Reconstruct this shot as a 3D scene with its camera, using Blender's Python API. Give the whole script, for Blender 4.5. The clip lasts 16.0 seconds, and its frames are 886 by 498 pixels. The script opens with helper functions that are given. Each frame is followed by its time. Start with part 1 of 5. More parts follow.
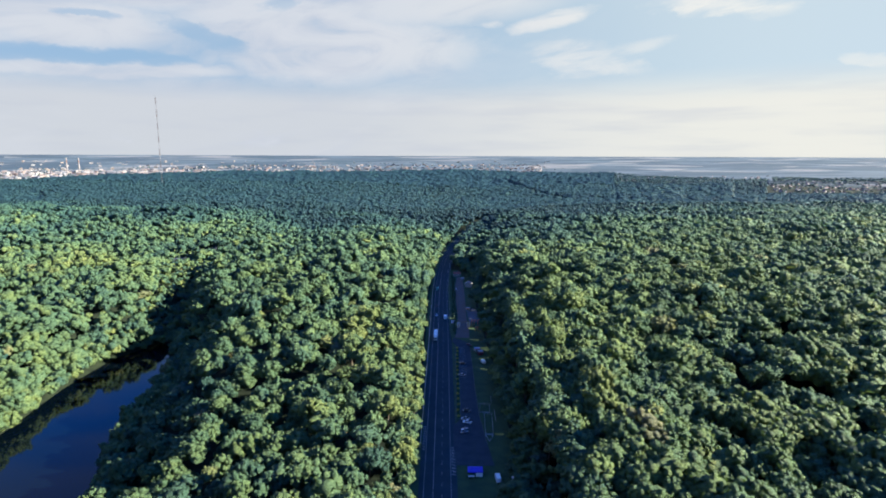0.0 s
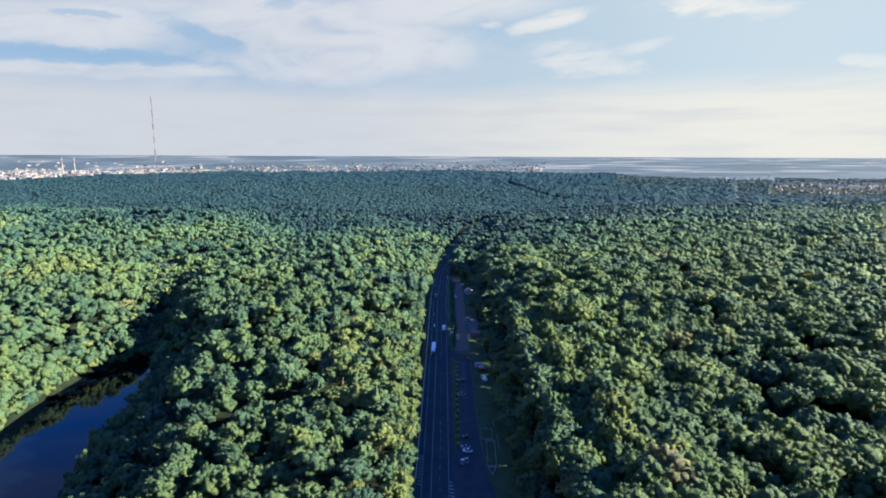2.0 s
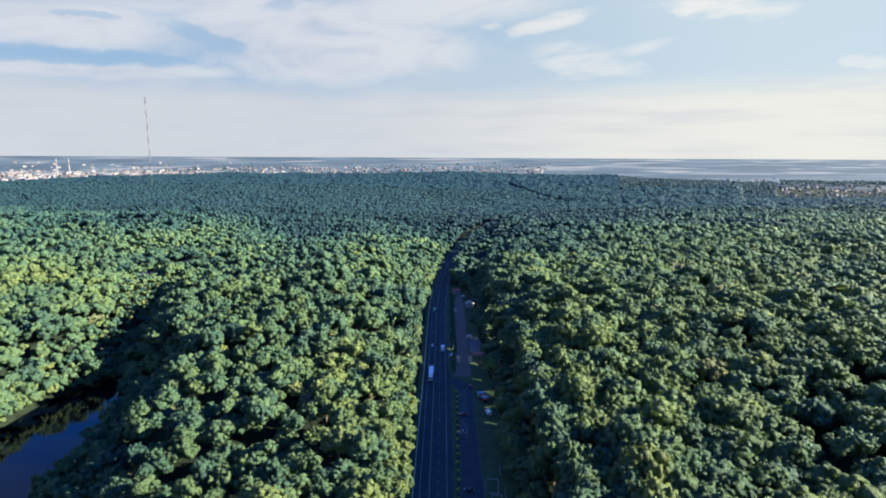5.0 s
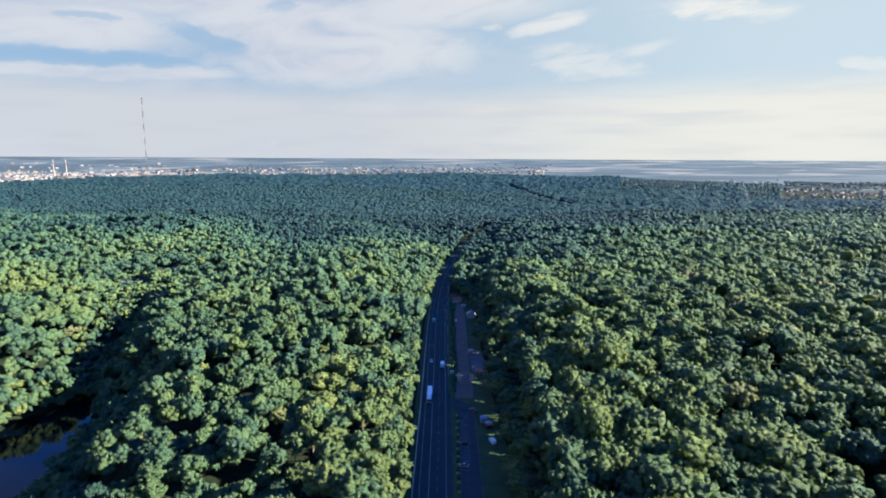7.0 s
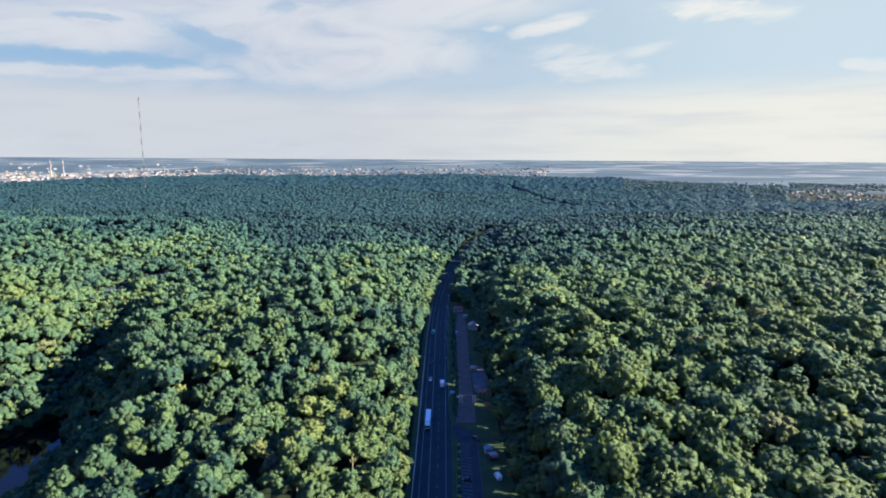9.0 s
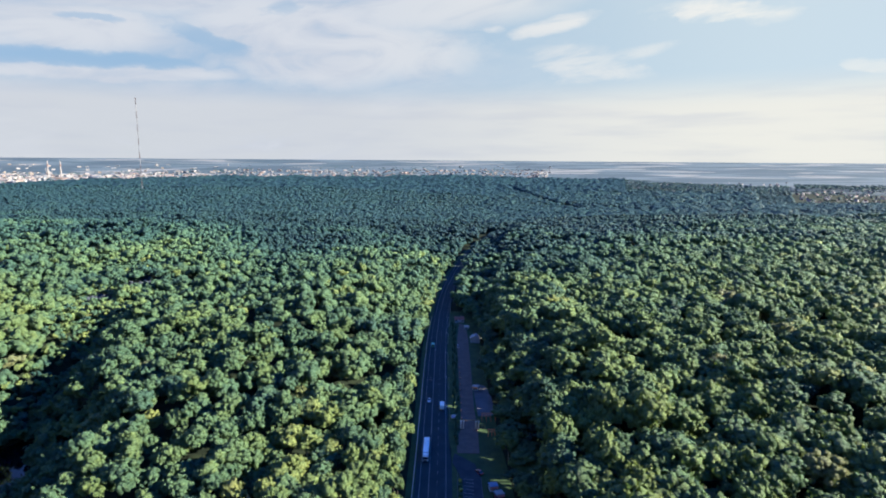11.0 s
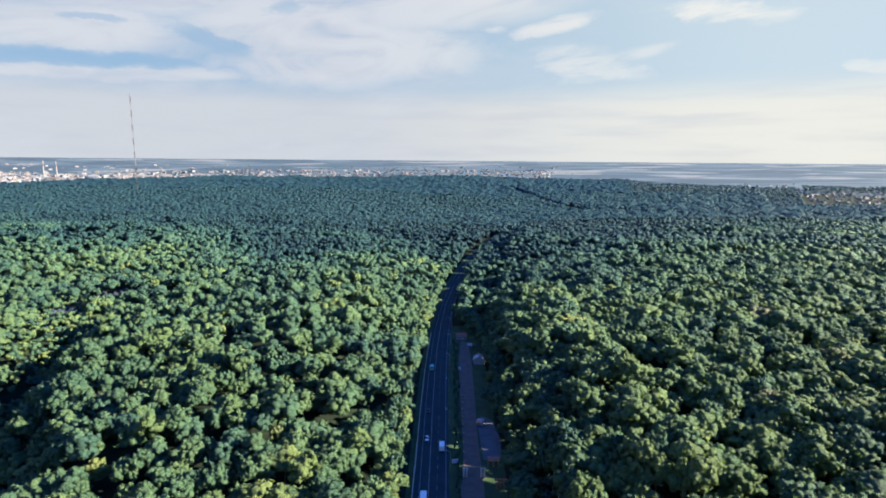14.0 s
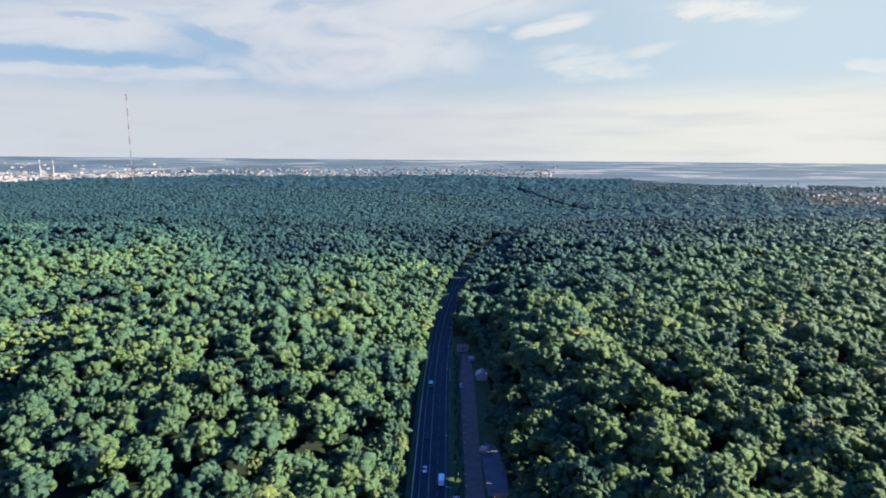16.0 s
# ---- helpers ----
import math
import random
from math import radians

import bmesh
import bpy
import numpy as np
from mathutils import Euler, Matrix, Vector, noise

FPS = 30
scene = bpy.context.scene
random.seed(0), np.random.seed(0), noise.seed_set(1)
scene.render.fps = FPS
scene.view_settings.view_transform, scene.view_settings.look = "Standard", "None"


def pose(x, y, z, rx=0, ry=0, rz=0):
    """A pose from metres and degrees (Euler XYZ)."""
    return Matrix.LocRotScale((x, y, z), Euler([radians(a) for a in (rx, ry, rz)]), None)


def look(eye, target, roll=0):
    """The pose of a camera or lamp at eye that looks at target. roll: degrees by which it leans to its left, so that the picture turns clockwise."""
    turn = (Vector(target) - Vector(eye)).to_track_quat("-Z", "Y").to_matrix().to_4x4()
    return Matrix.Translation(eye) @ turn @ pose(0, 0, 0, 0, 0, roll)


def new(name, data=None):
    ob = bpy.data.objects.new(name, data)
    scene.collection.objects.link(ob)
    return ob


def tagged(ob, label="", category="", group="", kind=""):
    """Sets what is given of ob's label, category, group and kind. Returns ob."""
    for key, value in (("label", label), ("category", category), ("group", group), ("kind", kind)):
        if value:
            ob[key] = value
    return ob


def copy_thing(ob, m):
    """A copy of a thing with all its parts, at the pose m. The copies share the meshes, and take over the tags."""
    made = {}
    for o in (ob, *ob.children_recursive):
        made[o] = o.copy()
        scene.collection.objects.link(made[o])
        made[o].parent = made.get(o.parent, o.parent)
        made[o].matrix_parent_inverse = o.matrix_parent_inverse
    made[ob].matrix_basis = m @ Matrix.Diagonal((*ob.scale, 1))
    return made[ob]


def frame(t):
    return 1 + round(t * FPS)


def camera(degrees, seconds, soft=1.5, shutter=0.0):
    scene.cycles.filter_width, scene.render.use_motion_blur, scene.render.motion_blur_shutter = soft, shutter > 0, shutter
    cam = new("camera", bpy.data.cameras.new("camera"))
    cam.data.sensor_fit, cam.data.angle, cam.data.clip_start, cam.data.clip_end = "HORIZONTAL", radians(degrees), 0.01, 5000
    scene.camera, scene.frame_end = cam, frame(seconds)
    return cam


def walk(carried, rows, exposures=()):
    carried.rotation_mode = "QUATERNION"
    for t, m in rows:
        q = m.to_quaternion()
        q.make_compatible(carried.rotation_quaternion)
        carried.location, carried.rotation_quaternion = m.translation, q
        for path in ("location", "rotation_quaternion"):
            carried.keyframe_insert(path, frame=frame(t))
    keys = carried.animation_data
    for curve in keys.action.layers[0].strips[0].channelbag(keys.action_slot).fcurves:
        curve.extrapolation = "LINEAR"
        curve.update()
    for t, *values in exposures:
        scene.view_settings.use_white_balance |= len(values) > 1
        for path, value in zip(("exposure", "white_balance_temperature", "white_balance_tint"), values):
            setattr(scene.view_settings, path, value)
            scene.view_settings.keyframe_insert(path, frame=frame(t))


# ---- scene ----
cam = camera(77.53, 16.0, 1.9)

# Flight line: seconds, place, yaw to the left, pitch, lean.
FLIGHT = [
    (0.0, 0.07, 0.73, 133.54, 1.004, -9.705, 0.208),
    (1.0, 0.16, 13.80, 133.76, 0.959, -9.693, 0.212),
    (2.0, 0.23, 27.05, 134.00, 0.930, -9.670, 0.221),
    (3.0, 0.27, 40.48, 134.27, 0.915, -9.637, 0.233),
    (4.0, 0.29, 54.05, 134.55, 0.914, -9.596, 0.249),
    (5.0, 0.29, 67.76, 134.83, 0.924, -9.550, 0.268),
    (6.0, 0.28, 81.60, 135.12, 0.944, -9.502, 0.289),
    (7.0, 0.24, 95.53, 135.40, 0.972, -9.452, 0.311),
    (8.0, 0.19, 109.56, 135.67, 1.006, -9.404, 0.335),
    (9.0, 0.12, 123.66, 135.93, 1.046, -9.360, 0.359),
    (10.0, 0.03, 137.81, 136.16, 1.088, -9.322, 0.384),
    (11.0, -0.06, 152.01, 136.36, 1.133, -9.291, 0.407),
    (12.0, -0.17, 166.23, 136.53, 1.178, -9.271, 0.430),
    (13.0, -0.30, 180.47, 136.65, 1.222, -9.264, 0.451),
    (14.0, -0.43, 194.69, 136.73, 1.262, -9.271, 0.470),
    (15.0, -0.57, 208.89, 136.75, 1.298, -9.295, 0.486),
    (16.0, -0.72, 223.06, 136.71, 1.328, -9.338, 0.498),
]


def flight_pose(x, y, z, yaw, pitch, lean):
    a, b = radians(yaw), radians(pitch)
    ahead = Vector((-math.sin(a) * math.cos(b), math.cos(a) * math.cos(b), math.sin(b)))
    eye = Vector((x, y, z))
    return look(eye, eye + ahead * 100, lean)


walk(cam, [(t, flight_pose(*rest)) for t, *rest in FLIGHT], [(0.0, 2.45), (16.0, 2.45)])

# ---------------------------------------------------------------- world and sun
SUN_AZ, SUN_EL = 91.0, 22.5      # degrees, to the right of the road's line and above the horizon


class Nodes:
    """Short hand for building node trees."""

    def __init__(self, tree):
        self.t = tree

    def add(self, kind, **values):
        n = self.t.nodes.new(kind)
        for key, value in values.items():
            if key == "op":
                n.operation = value
            elif key == "clamp":
                n.use_clamp = value
            elif key == "blend":
                n.blend_type = value
            else:
                self.put(n.inputs[key.replace("_", " ")], value)
        return n

    def put(self, socket, value):
        if isinstance(value, bpy.types.NodeSocket):
            self.t.links.new(value, socket)
        elif value is not None:
            socket.default_value = value

    def math(self, op, a, b=None, c=None, clamp=False):
        n = self.t.nodes.new("ShaderNodeMath")
        n.operation, n.use_clamp = op, clamp
        for i, v in enumerate((a, b, c)):
            if v is not None:
                self.put(n.inputs[i], v)
        return n.outputs[0]

    def ramp(self, value, low, high):
        """0 below low, 1 above high, smooth between."""
        n = self.t.nodes.new("ShaderNodeMapRange")
        n.interpolation_type = "SMOOTHSTEP"
        self.put(n.inputs[0], value)
        if low < high:
            n.inputs[1].default_value, n.inputs[2].default_value = low, high
            n.inputs[3].default_value, n.inputs[4].default_value = 0, 1
        else:
            n.inputs[1].default_value, n.inputs[2].default_value = high, low
            n.inputs[3].default_value, n.inputs[4].default_value = 1, 0
        return n.outputs[0]

    def mix(self, factor, a, b, blend="MIX"):
        n = self.t.nodes.new("ShaderNodeMix")
        n.data_type, n.blend_type = "RGBA", blend
        self.put(n.inputs[0], factor)
        for i, v in ((6, a), (7, b)):
            self.put(n.inputs[i], (*v, 1) if isinstance(v, tuple) and len(v) == 3 else v)
        return n.outputs[2]

    def noise(self, vector, scale, detail=4.0, rough=0.55, distortion=0.0):
        n = self.t.nodes.new("ShaderNodeTexNoise")
        self.put(n.inputs["Vector"], vector)
        n.inputs["Scale"].default_value, n.inputs["Detail"].default_value = scale, detail
        n.inputs["Roughness"].default_value, n.inputs["Distortion"].default_value = rough, distortion
        return n.outputs[0]

    def stretch(self, vector, x, y, z):
        n = self.t.nodes.new("ShaderNodeVectorMath")
        n.operation = "MULTIPLY"
        self.put(n.inputs[0], vector)
        n.inputs[1].default_value = (x, y, z)
        return n.outputs[0]


world = bpy.data.worlds.new("sky")
scene.world = world
world.use_nodes = True
world.node_tree.nodes.clear()
W = Nodes(world.node_tree)
sky = W.add("ShaderNodeTexSky")
sky.sky_type, sky.sun_disc = "NISHITA", False
sky.sun_elevation, sky.sun_rotation = radians(SUN_EL), radians(SUN_AZ)
sky.altitude, sky.air_density, sky.dust_density, sky.ozone_density = 200, 1.0, 0.4, 4.0
way = W.add("ShaderNodeTexCoord").outputs["Generated"]
split = W.add("ShaderNodeSeparateXYZ", Vector=way)
wx, wy, wz = split.outputs
AZ = W.math("MULTIPLY", W.math("ARCTAN2", wx, wy), 57.2958)
EL = W.math("MULTIPLY", W.math("ARCSINE", wz), 57.2958)
drift = W.math("SUBTRACT", W.noise(W.stretch(way, 1.0, 1.0, 1.6), 5.0, 5, 0.6), 0.5)
drift2 = W.math("SUBTRACT", W.noise(W.stretch(way, 1.0, 1.0, 2.5), 16.0, 4, 0.6), 0.5)
AZW = W.math("MULTIPLY_ADD", drift, 8.0, W.math("MULTIPLY_ADD", drift2, 5.0, AZ))
ELW = W.math("MULTIPLY_ADD", drift, 0.8, W.math("MULTIPLY_ADD", drift2, 1.6, EL))


def bank(az, el, wide, high, slant, dense):
    """A soft cloud bank: centre and half sizes in degrees, slant in degrees of fall to the right."""
    c, s = math.cos(radians(slant)), math.sin(radians(slant))
    da, de = W.math("SUBTRACT", AZW, az), W.math("SUBTRACT", ELW, el)
    u = W.math("MULTIPLY_ADD", da, c / wide, W.math("MULTIPLY", de, -s / wide))
    v = W.math("MULTIPLY_ADD", da, s / high, W.math("MULTIPLY", de, c / high))
    r = W.math("ADD", W.math("MULTIPLY", u, u), W.math("MULTIPLY", v, v))
    return W.math("MULTIPLY", W.ramp(r, 1.35, 0.15), dense)


def join(parts):
    out = parts[0]
    for p in parts[1:]:
        out = W.math("MAXIMUM", out, p)
    return out


BANKS = [
    (-35.1, 10.6, 11.2, 2.49, -1, 1.00), (-30.8, 14.1, 17.9, 2.65, -2, 1.00), (-13.1, 11.4, 17.4, 4.12, 7, 1.00), (-13.5, 9.4, 10.5, 3.19, 1, 1.00), (-4.1, 14.8, 17.5, 3.01, -3, 0.95), (-31.4, 7.1, 14.0, 0.85, -3, 0.95),
    (9.7, 12.7, 4.6, 0.82, -11, 0.98), (12.5, 9.0, 6.1, 1.68, 10, 0.77), (16.4, 9.7, 4.6, 0.62, -10, 0.54), (24.3, 12.8, 5.4, 1.00, 8, 0.98), (2.3, 12.9, 2.8, 0.83, 8, 0.93), (-19.5, 1.4, 3.8, 1.03, -6, 1.00),
    (-30.9, 1.3, 0.8, 0.54, -9, 1.00), (35.6, 7.6, 3.0, 0.54, 5, 0.54), (-60.0, 16.0, 16.0, 6.00, 12, 1.00), (60.0, 14.0, 14.0, 1.92, -4, 0.80),
]
GAPS = [(-33.6, 8.1, 8.4, 0.76, -1, 1.00), (-23.3, 10.4, 3.6, 0.86, 15, 0.75), (-28.9, 8.0, 4.3, 0.56, -3, 0.90), (-32.9, 11.3, 2.2, 0.35, 1, 0.60), (-17.5, 13.6, 2.1, 0.66, -14, 0.50)]
cover, wisps = join([bank(*b) for b in BANKS[:6]]), join([bank(*b) for b in BANKS[6:]])
opening = W.math("SUBTRACT", 1.0, join([bank(*g) for g in GAPS]))
slant = W.add("ShaderNodeVectorRotate", Vector=way, Angle=radians(9))
slant.rotation_type = "Y_AXIS"
streaks = W.noise(W.stretch(slant.outputs[0], 1.0, 1.0, 3.6), 5.0, 6, 0.56, 0.9)
fine = W.noise(W.stretch(slant.outputs[0], 1.0, 1.0, 4.0), 15.0, 4, 0.55, 0.5)
cover = W.math("MULTIPLY", cover, W.ramp(W.math("MULTIPLY_ADD", fine, 0.30, streaks), 0.20, 0.66))
cover = W.math("MAXIMUM", cover, W.math("MULTIPLY", wisps, W.ramp(W.math("MULTIPLY_ADD", fine, 0.6, streaks), 0.60, 0.98)))
haze_high = W.math("MULTIPLY", W.ramp(W.noise(W.stretch(slant.outputs[0], 1.0, 1.0, 3.0), 3.5, 5, 0.6, 0.6), 0.40, 0.72), W.math("MULTIPLY", W.ramp(AZ, 25, -20), 0.62))
cover = W.math("MULTIPLY", W.math("MAXIMUM", W.math("MULTIPLY", cover, 0.95), haze_high), opening)
veil = W.math("MULTIPLY", W.ramp(EL, 8.2, 4.6), 0.94)
soft_grey = W.ramp(W.noise(W.stretch(way, 1.0, 1.0, 9.0), 5.0, 4, 0.5), 0.42, 0.72)
warm = W.ramp(AZ, -16, 32)
veil_colour = W.mix(warm, (0.63, 0.66, 0.71), (0.84, 0.835, 0.775))
veil_colour = W.mix(W.math("MULTIPLY", soft_grey, 0.35), veil_colour, (0.52, 0.56, 0.66))
clear = W.mix(1.0, sky.outputs[0], (0.020, 0.165, 0.42), "MULTIPLY")
thin = W.math("MULTIPLY", W.ramp(EL, 23, 15), 0.96)
clear = W.mix(thin, clear, W.mix(warm, (0.33, 0.485, 0.63), (0.60, 0.705, 0.725)))
heavens = W.mix(veil, clear, veil_colour)
cloud = W.mix(warm, (0.67, 0.705, 0.77), (0.86, 0.865, 0.83))
cloud = W.mix(W.math("MULTIPLY", W.ramp(streaks, 0.62, 0.38), 0.5), cloud, W.mix(warm, (0.50, 0.56, 0.68), (0.74, 0.78, 0.80)))
heavens = W.mix(cover, heavens, cloud)
W.t.links.new(W.add("ShaderNodeBackground", Color=heavens, Strength=0.19).outputs[0], W.add("ShaderNodeOutputWorld").inputs[0])

sun = new("sun", bpy.data.lights.new("sun", "SUN"))
sun.data.energy, sun.data.angle, sun.data.color = 5.0, radians(0.6), (1.0, 0.92, 0.76)
_d = Vector((math.sin(radians(SUN_AZ)) * math.cos(radians(SUN_EL)), math.cos(radians(SUN_AZ)) * math.cos(radians(SUN_EL)), math.sin(radians(SUN_EL))))
sun.matrix_world = look(_d * 600 + Vector((0, 300, 0)), (0, 300, 0))


# ---------------------------------------------------------------- materials
def material(name):
    m = bpy.data.materials.new(name)
    m.use_nodes = True
    n = Nodes(m.node_tree)
    return m, n, m.node_tree.nodes["Principled BSDF"]


def bumped(n, bsdf, height, strength, distance):
    b = n.add("ShaderNodeBump", Height=height, Strength=strength, Distance=distance)
    n.t.links.new(b.outputs[0], bsdf.inputs["Normal"])


def place_of(n):
    return n.add("ShaderNodeNewGeometry").outputs["Position"]


def foliage(name, source):
    """Leaves: each crown has its own green, from haze blue-green far off to yellow-green and dry ones, mottled by
    painted clump highlights and leaf-gap shade.
    """
    m, n, bsdf = material(name)
    if source == "object":
        tint = n.math("MULTIPLY_ADD", n.add("ShaderNodeObjectInfo").outputs["Random"], 0.50, 0.34)
    else:
        a = n.add("ShaderNodeAttribute")
        a.attribute_name = "tint"
        tint = a.outputs["Fac"]
    r = n.t.nodes.new("ShaderNodeValToRGB")
    # the lowest stops hold haze blue, for crowns far off
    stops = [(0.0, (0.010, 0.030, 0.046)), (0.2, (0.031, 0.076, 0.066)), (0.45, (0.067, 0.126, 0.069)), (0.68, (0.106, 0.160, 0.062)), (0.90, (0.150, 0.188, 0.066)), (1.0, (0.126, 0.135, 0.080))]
    while len(r.color_ramp.elements) < len(stops):
        r.color_ramp.elements.new(0.5)
    for e, (p, c) in zip(r.color_ramp.elements, stops):
        e.position, e.color = p, (*c, 1)
    n.put(r.inputs[0], tint)
    p = place_of(n)
    clumps, leaf_gaps, stands = n.noise(p, 0.40, 3), n.noise(p, 1.3, 4, 0.8), n.noise(p, 0.013, 3)
    # raised clumps lighter and warmer: sunlit highlights put into the colour
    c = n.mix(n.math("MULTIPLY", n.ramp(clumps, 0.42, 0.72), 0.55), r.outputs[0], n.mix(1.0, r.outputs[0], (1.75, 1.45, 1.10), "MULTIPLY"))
    # low spots of the relief darkened: shade between leaves put into the colour
    c = n.mix(n.math("MULTIPLY", n.ramp(leaf_gaps, 0.54, 0.38), 0.55), c, n.mix(1.0, c, (0.22, 0.25, 0.32), "MULTIPLY"))
    sprays = n.add("ShaderNodeNewGeometry").outputs["Random Per Island"]
    c = n.mix(n.math("MULTIPLY", n.ramp(sprays, 0.40, 1.0), 0.12), c, n.mix(1.0, c, (1.9, 1.75, 1.5), "MULTIPLY"))
    c = n.mix(n.math("MULTIPLY", n.ramp(stands, 0.42, 0.68), 0.40), c, n.mix(1.0, c, (0.50, 0.62, 0.78), "MULTIPLY"))
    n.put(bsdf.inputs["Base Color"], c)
    bsdf.inputs["Roughness"].default_value = 0.55
    bsdf.inputs["Specular IOR Level"].default_value = 0.10
    glow = n.t.nodes.new("ShaderNodeBsdfTranslucent")
    n.put(glow.inputs["Color"], n.mix(1.0, c, (1.25, 1.35, 0.8), "MULTIPLY"))
    both = n.t.nodes.new("ShaderNodeMixShader")
    both.inputs[0].default_value = 0.15
    n.t.links.new(bsdf.outputs[0], both.inputs[1])
    n.t.links.new(glow.outputs[0], both.inputs[2])
    n.t.links.new(both.outputs[0], n.t.nodes["Material Output"].inputs["Surface"])
    bumped(n, bsdf, n.math("ADD", n.math("MULTIPLY", clumps, 0.5), n.math("MULTIPLY", leaf_gaps, 0.9)), 1.0, 1.5)
    return m


def mottled(name, a, b, scale, rough=0.8, fine=20.0, relief=0.05, metal=0.0, spec=0.3):
    """Two colours mixed by broad stains and fine grain."""
    m, n, bsdf = material(name)
    p = place_of(n)
    broad, grain = n.noise(p, scale, 5, 0.6), n.noise(p, fine, 3, 0.6)
    f = n.math("ADD", n.math("MULTIPLY", broad, 0.75), n.math("MULTIPLY", grain, 0.25))
    n.put(bsdf.inputs["Base Color"], n.mix(n.ramp(f, 0.34, 0.66), a, b))
    bsdf.inputs["Roughness"].default_value, bsdf.inputs["Metallic"].default_value = rough, metal
    bsdf.inputs["Specular IOR Level"].default_value = spec
    if relief:
        bumped(n, bsdf, grain, 0.5, relief)
    return m


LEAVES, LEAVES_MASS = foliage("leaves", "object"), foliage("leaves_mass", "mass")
# haze grey-blue as a colour, for the saplings that stand in for haze
HAZY_TWIGS = mottled("hazy_twigs", (0.026, 0.034, 0.046), (0.034, 0.043, 0.056), 0.6, 0.9, 3.0, 0.2)
BARK = mottled("bark", (0.10, 0.075, 0.05), (0.19, 0.16, 0.12), 1.5)
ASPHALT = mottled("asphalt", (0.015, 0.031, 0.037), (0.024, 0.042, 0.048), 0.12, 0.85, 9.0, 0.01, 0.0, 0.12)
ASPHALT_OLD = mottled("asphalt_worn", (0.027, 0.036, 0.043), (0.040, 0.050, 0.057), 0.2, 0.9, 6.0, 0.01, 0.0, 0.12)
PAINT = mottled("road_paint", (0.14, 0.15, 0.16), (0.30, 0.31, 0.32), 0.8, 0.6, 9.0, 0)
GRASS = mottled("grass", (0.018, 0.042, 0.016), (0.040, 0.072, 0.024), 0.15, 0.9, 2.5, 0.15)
PAVING = mottled("paving", (0.095, 0.064, 0.054), (0.130, 0.092, 0.078), 0.25, 0.85, 3.0, 0.01)


def ground_material():
    """Leaf litter and undergrowth near by, fields and meadows on the far plain in colours greyed blue by painted haze.
    """
    m, n, bsdf = material("ground")
    p = place_of(n)
    y = n.add("ShaderNodeSeparateXYZ", Vector=p).outputs[1]
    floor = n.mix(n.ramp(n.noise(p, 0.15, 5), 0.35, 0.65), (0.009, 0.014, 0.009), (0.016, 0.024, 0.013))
    v = n.t.nodes.new("ShaderNodeTexVoronoi")
    n.put(v.inputs["Vector"], n.stretch(p, 0.0022, 0.0065, 0.0))
    v.inputs["Scale"].default_value = 1.0
    h = n.add("ShaderNodeSeparateColor", Color=v.outputs["Color"])
    # field colours carry the blue-grey of distance haze
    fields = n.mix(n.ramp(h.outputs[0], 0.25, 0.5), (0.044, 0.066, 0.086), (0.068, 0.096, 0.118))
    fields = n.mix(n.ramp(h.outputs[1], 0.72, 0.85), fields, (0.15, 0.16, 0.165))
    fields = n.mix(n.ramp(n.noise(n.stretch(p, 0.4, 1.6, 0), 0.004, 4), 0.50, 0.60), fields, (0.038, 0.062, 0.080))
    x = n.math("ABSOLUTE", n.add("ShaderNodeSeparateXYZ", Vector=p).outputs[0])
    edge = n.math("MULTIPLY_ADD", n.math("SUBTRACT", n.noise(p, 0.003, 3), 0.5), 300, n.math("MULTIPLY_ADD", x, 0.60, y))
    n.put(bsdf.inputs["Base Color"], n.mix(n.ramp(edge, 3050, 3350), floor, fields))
    bsdf.inputs["Roughness"].default_value = 0.95
    bsdf.inputs["Specular IOR Level"].default_value = 0.1
    return m


def water_material():
    m, n, bsdf = material("river_water")
    bsdf.inputs["Base Color"].default_value = (0.0006, 0.0022, 0.0045, 1)
    bsdf.inputs["Roughness"].default_value = 0.06
    bsdf.inputs["IOR"].default_value = 1.24
    p = place_of(n)
    bumped(n, bsdf, n.math("ADD", n.noise(p, 0.6, 4), n.math("MULTIPLY", n.noise(p, 0.08, 3), 2.0)), 0.06, 0.10)
    return m


GROUND, WATER = ground_material(), water_material()


# ---------------------------------------------------------------- lie of the land
RELIEF_X = [-450, -120, 0, 120, 450, 1500]
RELIEF = [
    (-300, -14, -8, 0, 2, 8, 8), (230, -4, -7, 0, 0, 10, 10), (340, -4, 4, 0, 14, 20, 15), (440, -5, 8, 0, 17, 20, 18),
    (560, 0, 14, 0, 22, 22, 20), (720, 8, 15, 0, 22, 26, 22), (950, 24, 6, 0, 14, 24, 15), (1200, 10, -4, -6, 0, 4, 5),
    (1500, -6, -22, -30, -25, -5, 0), (1900, 2, -20, -30, -28, -5, 6), (2300, 14, 2, -5, -5, 5, 14), (2650, 28, 25, 22, 20, 12, 22),
    (3000, 26, 36, 38, 36, 22, 32), (3400, 30, 32, 34, 34, 36, 44), (4950, 121, 121, 121, 121, 121, 121),
]
LINE_Y = [-400, 0, 198, 320, 425, 509, 577, 669, 760, 850, 950, 1100, 1300]
LINE_X = [2, -3, -7.1, -8.9, -10.6, -12.4, -13.0, -10.8, -4.5, 6, 22, 52, 100]
WATER_Z = -24.0


def smooth(a, b, v):
    t = np.clip((v - a) / (b - a), 0, 1)
    return t * t * (3 - 2 * t)


def centre_line(y):
    """x of the road's solid centre line."""
    y = np.asarray(y, float)
    return sum(np.interp(y + d, LINE_Y, LINE_X) for d in (-50, -25, 0, 25, 50)) / 5


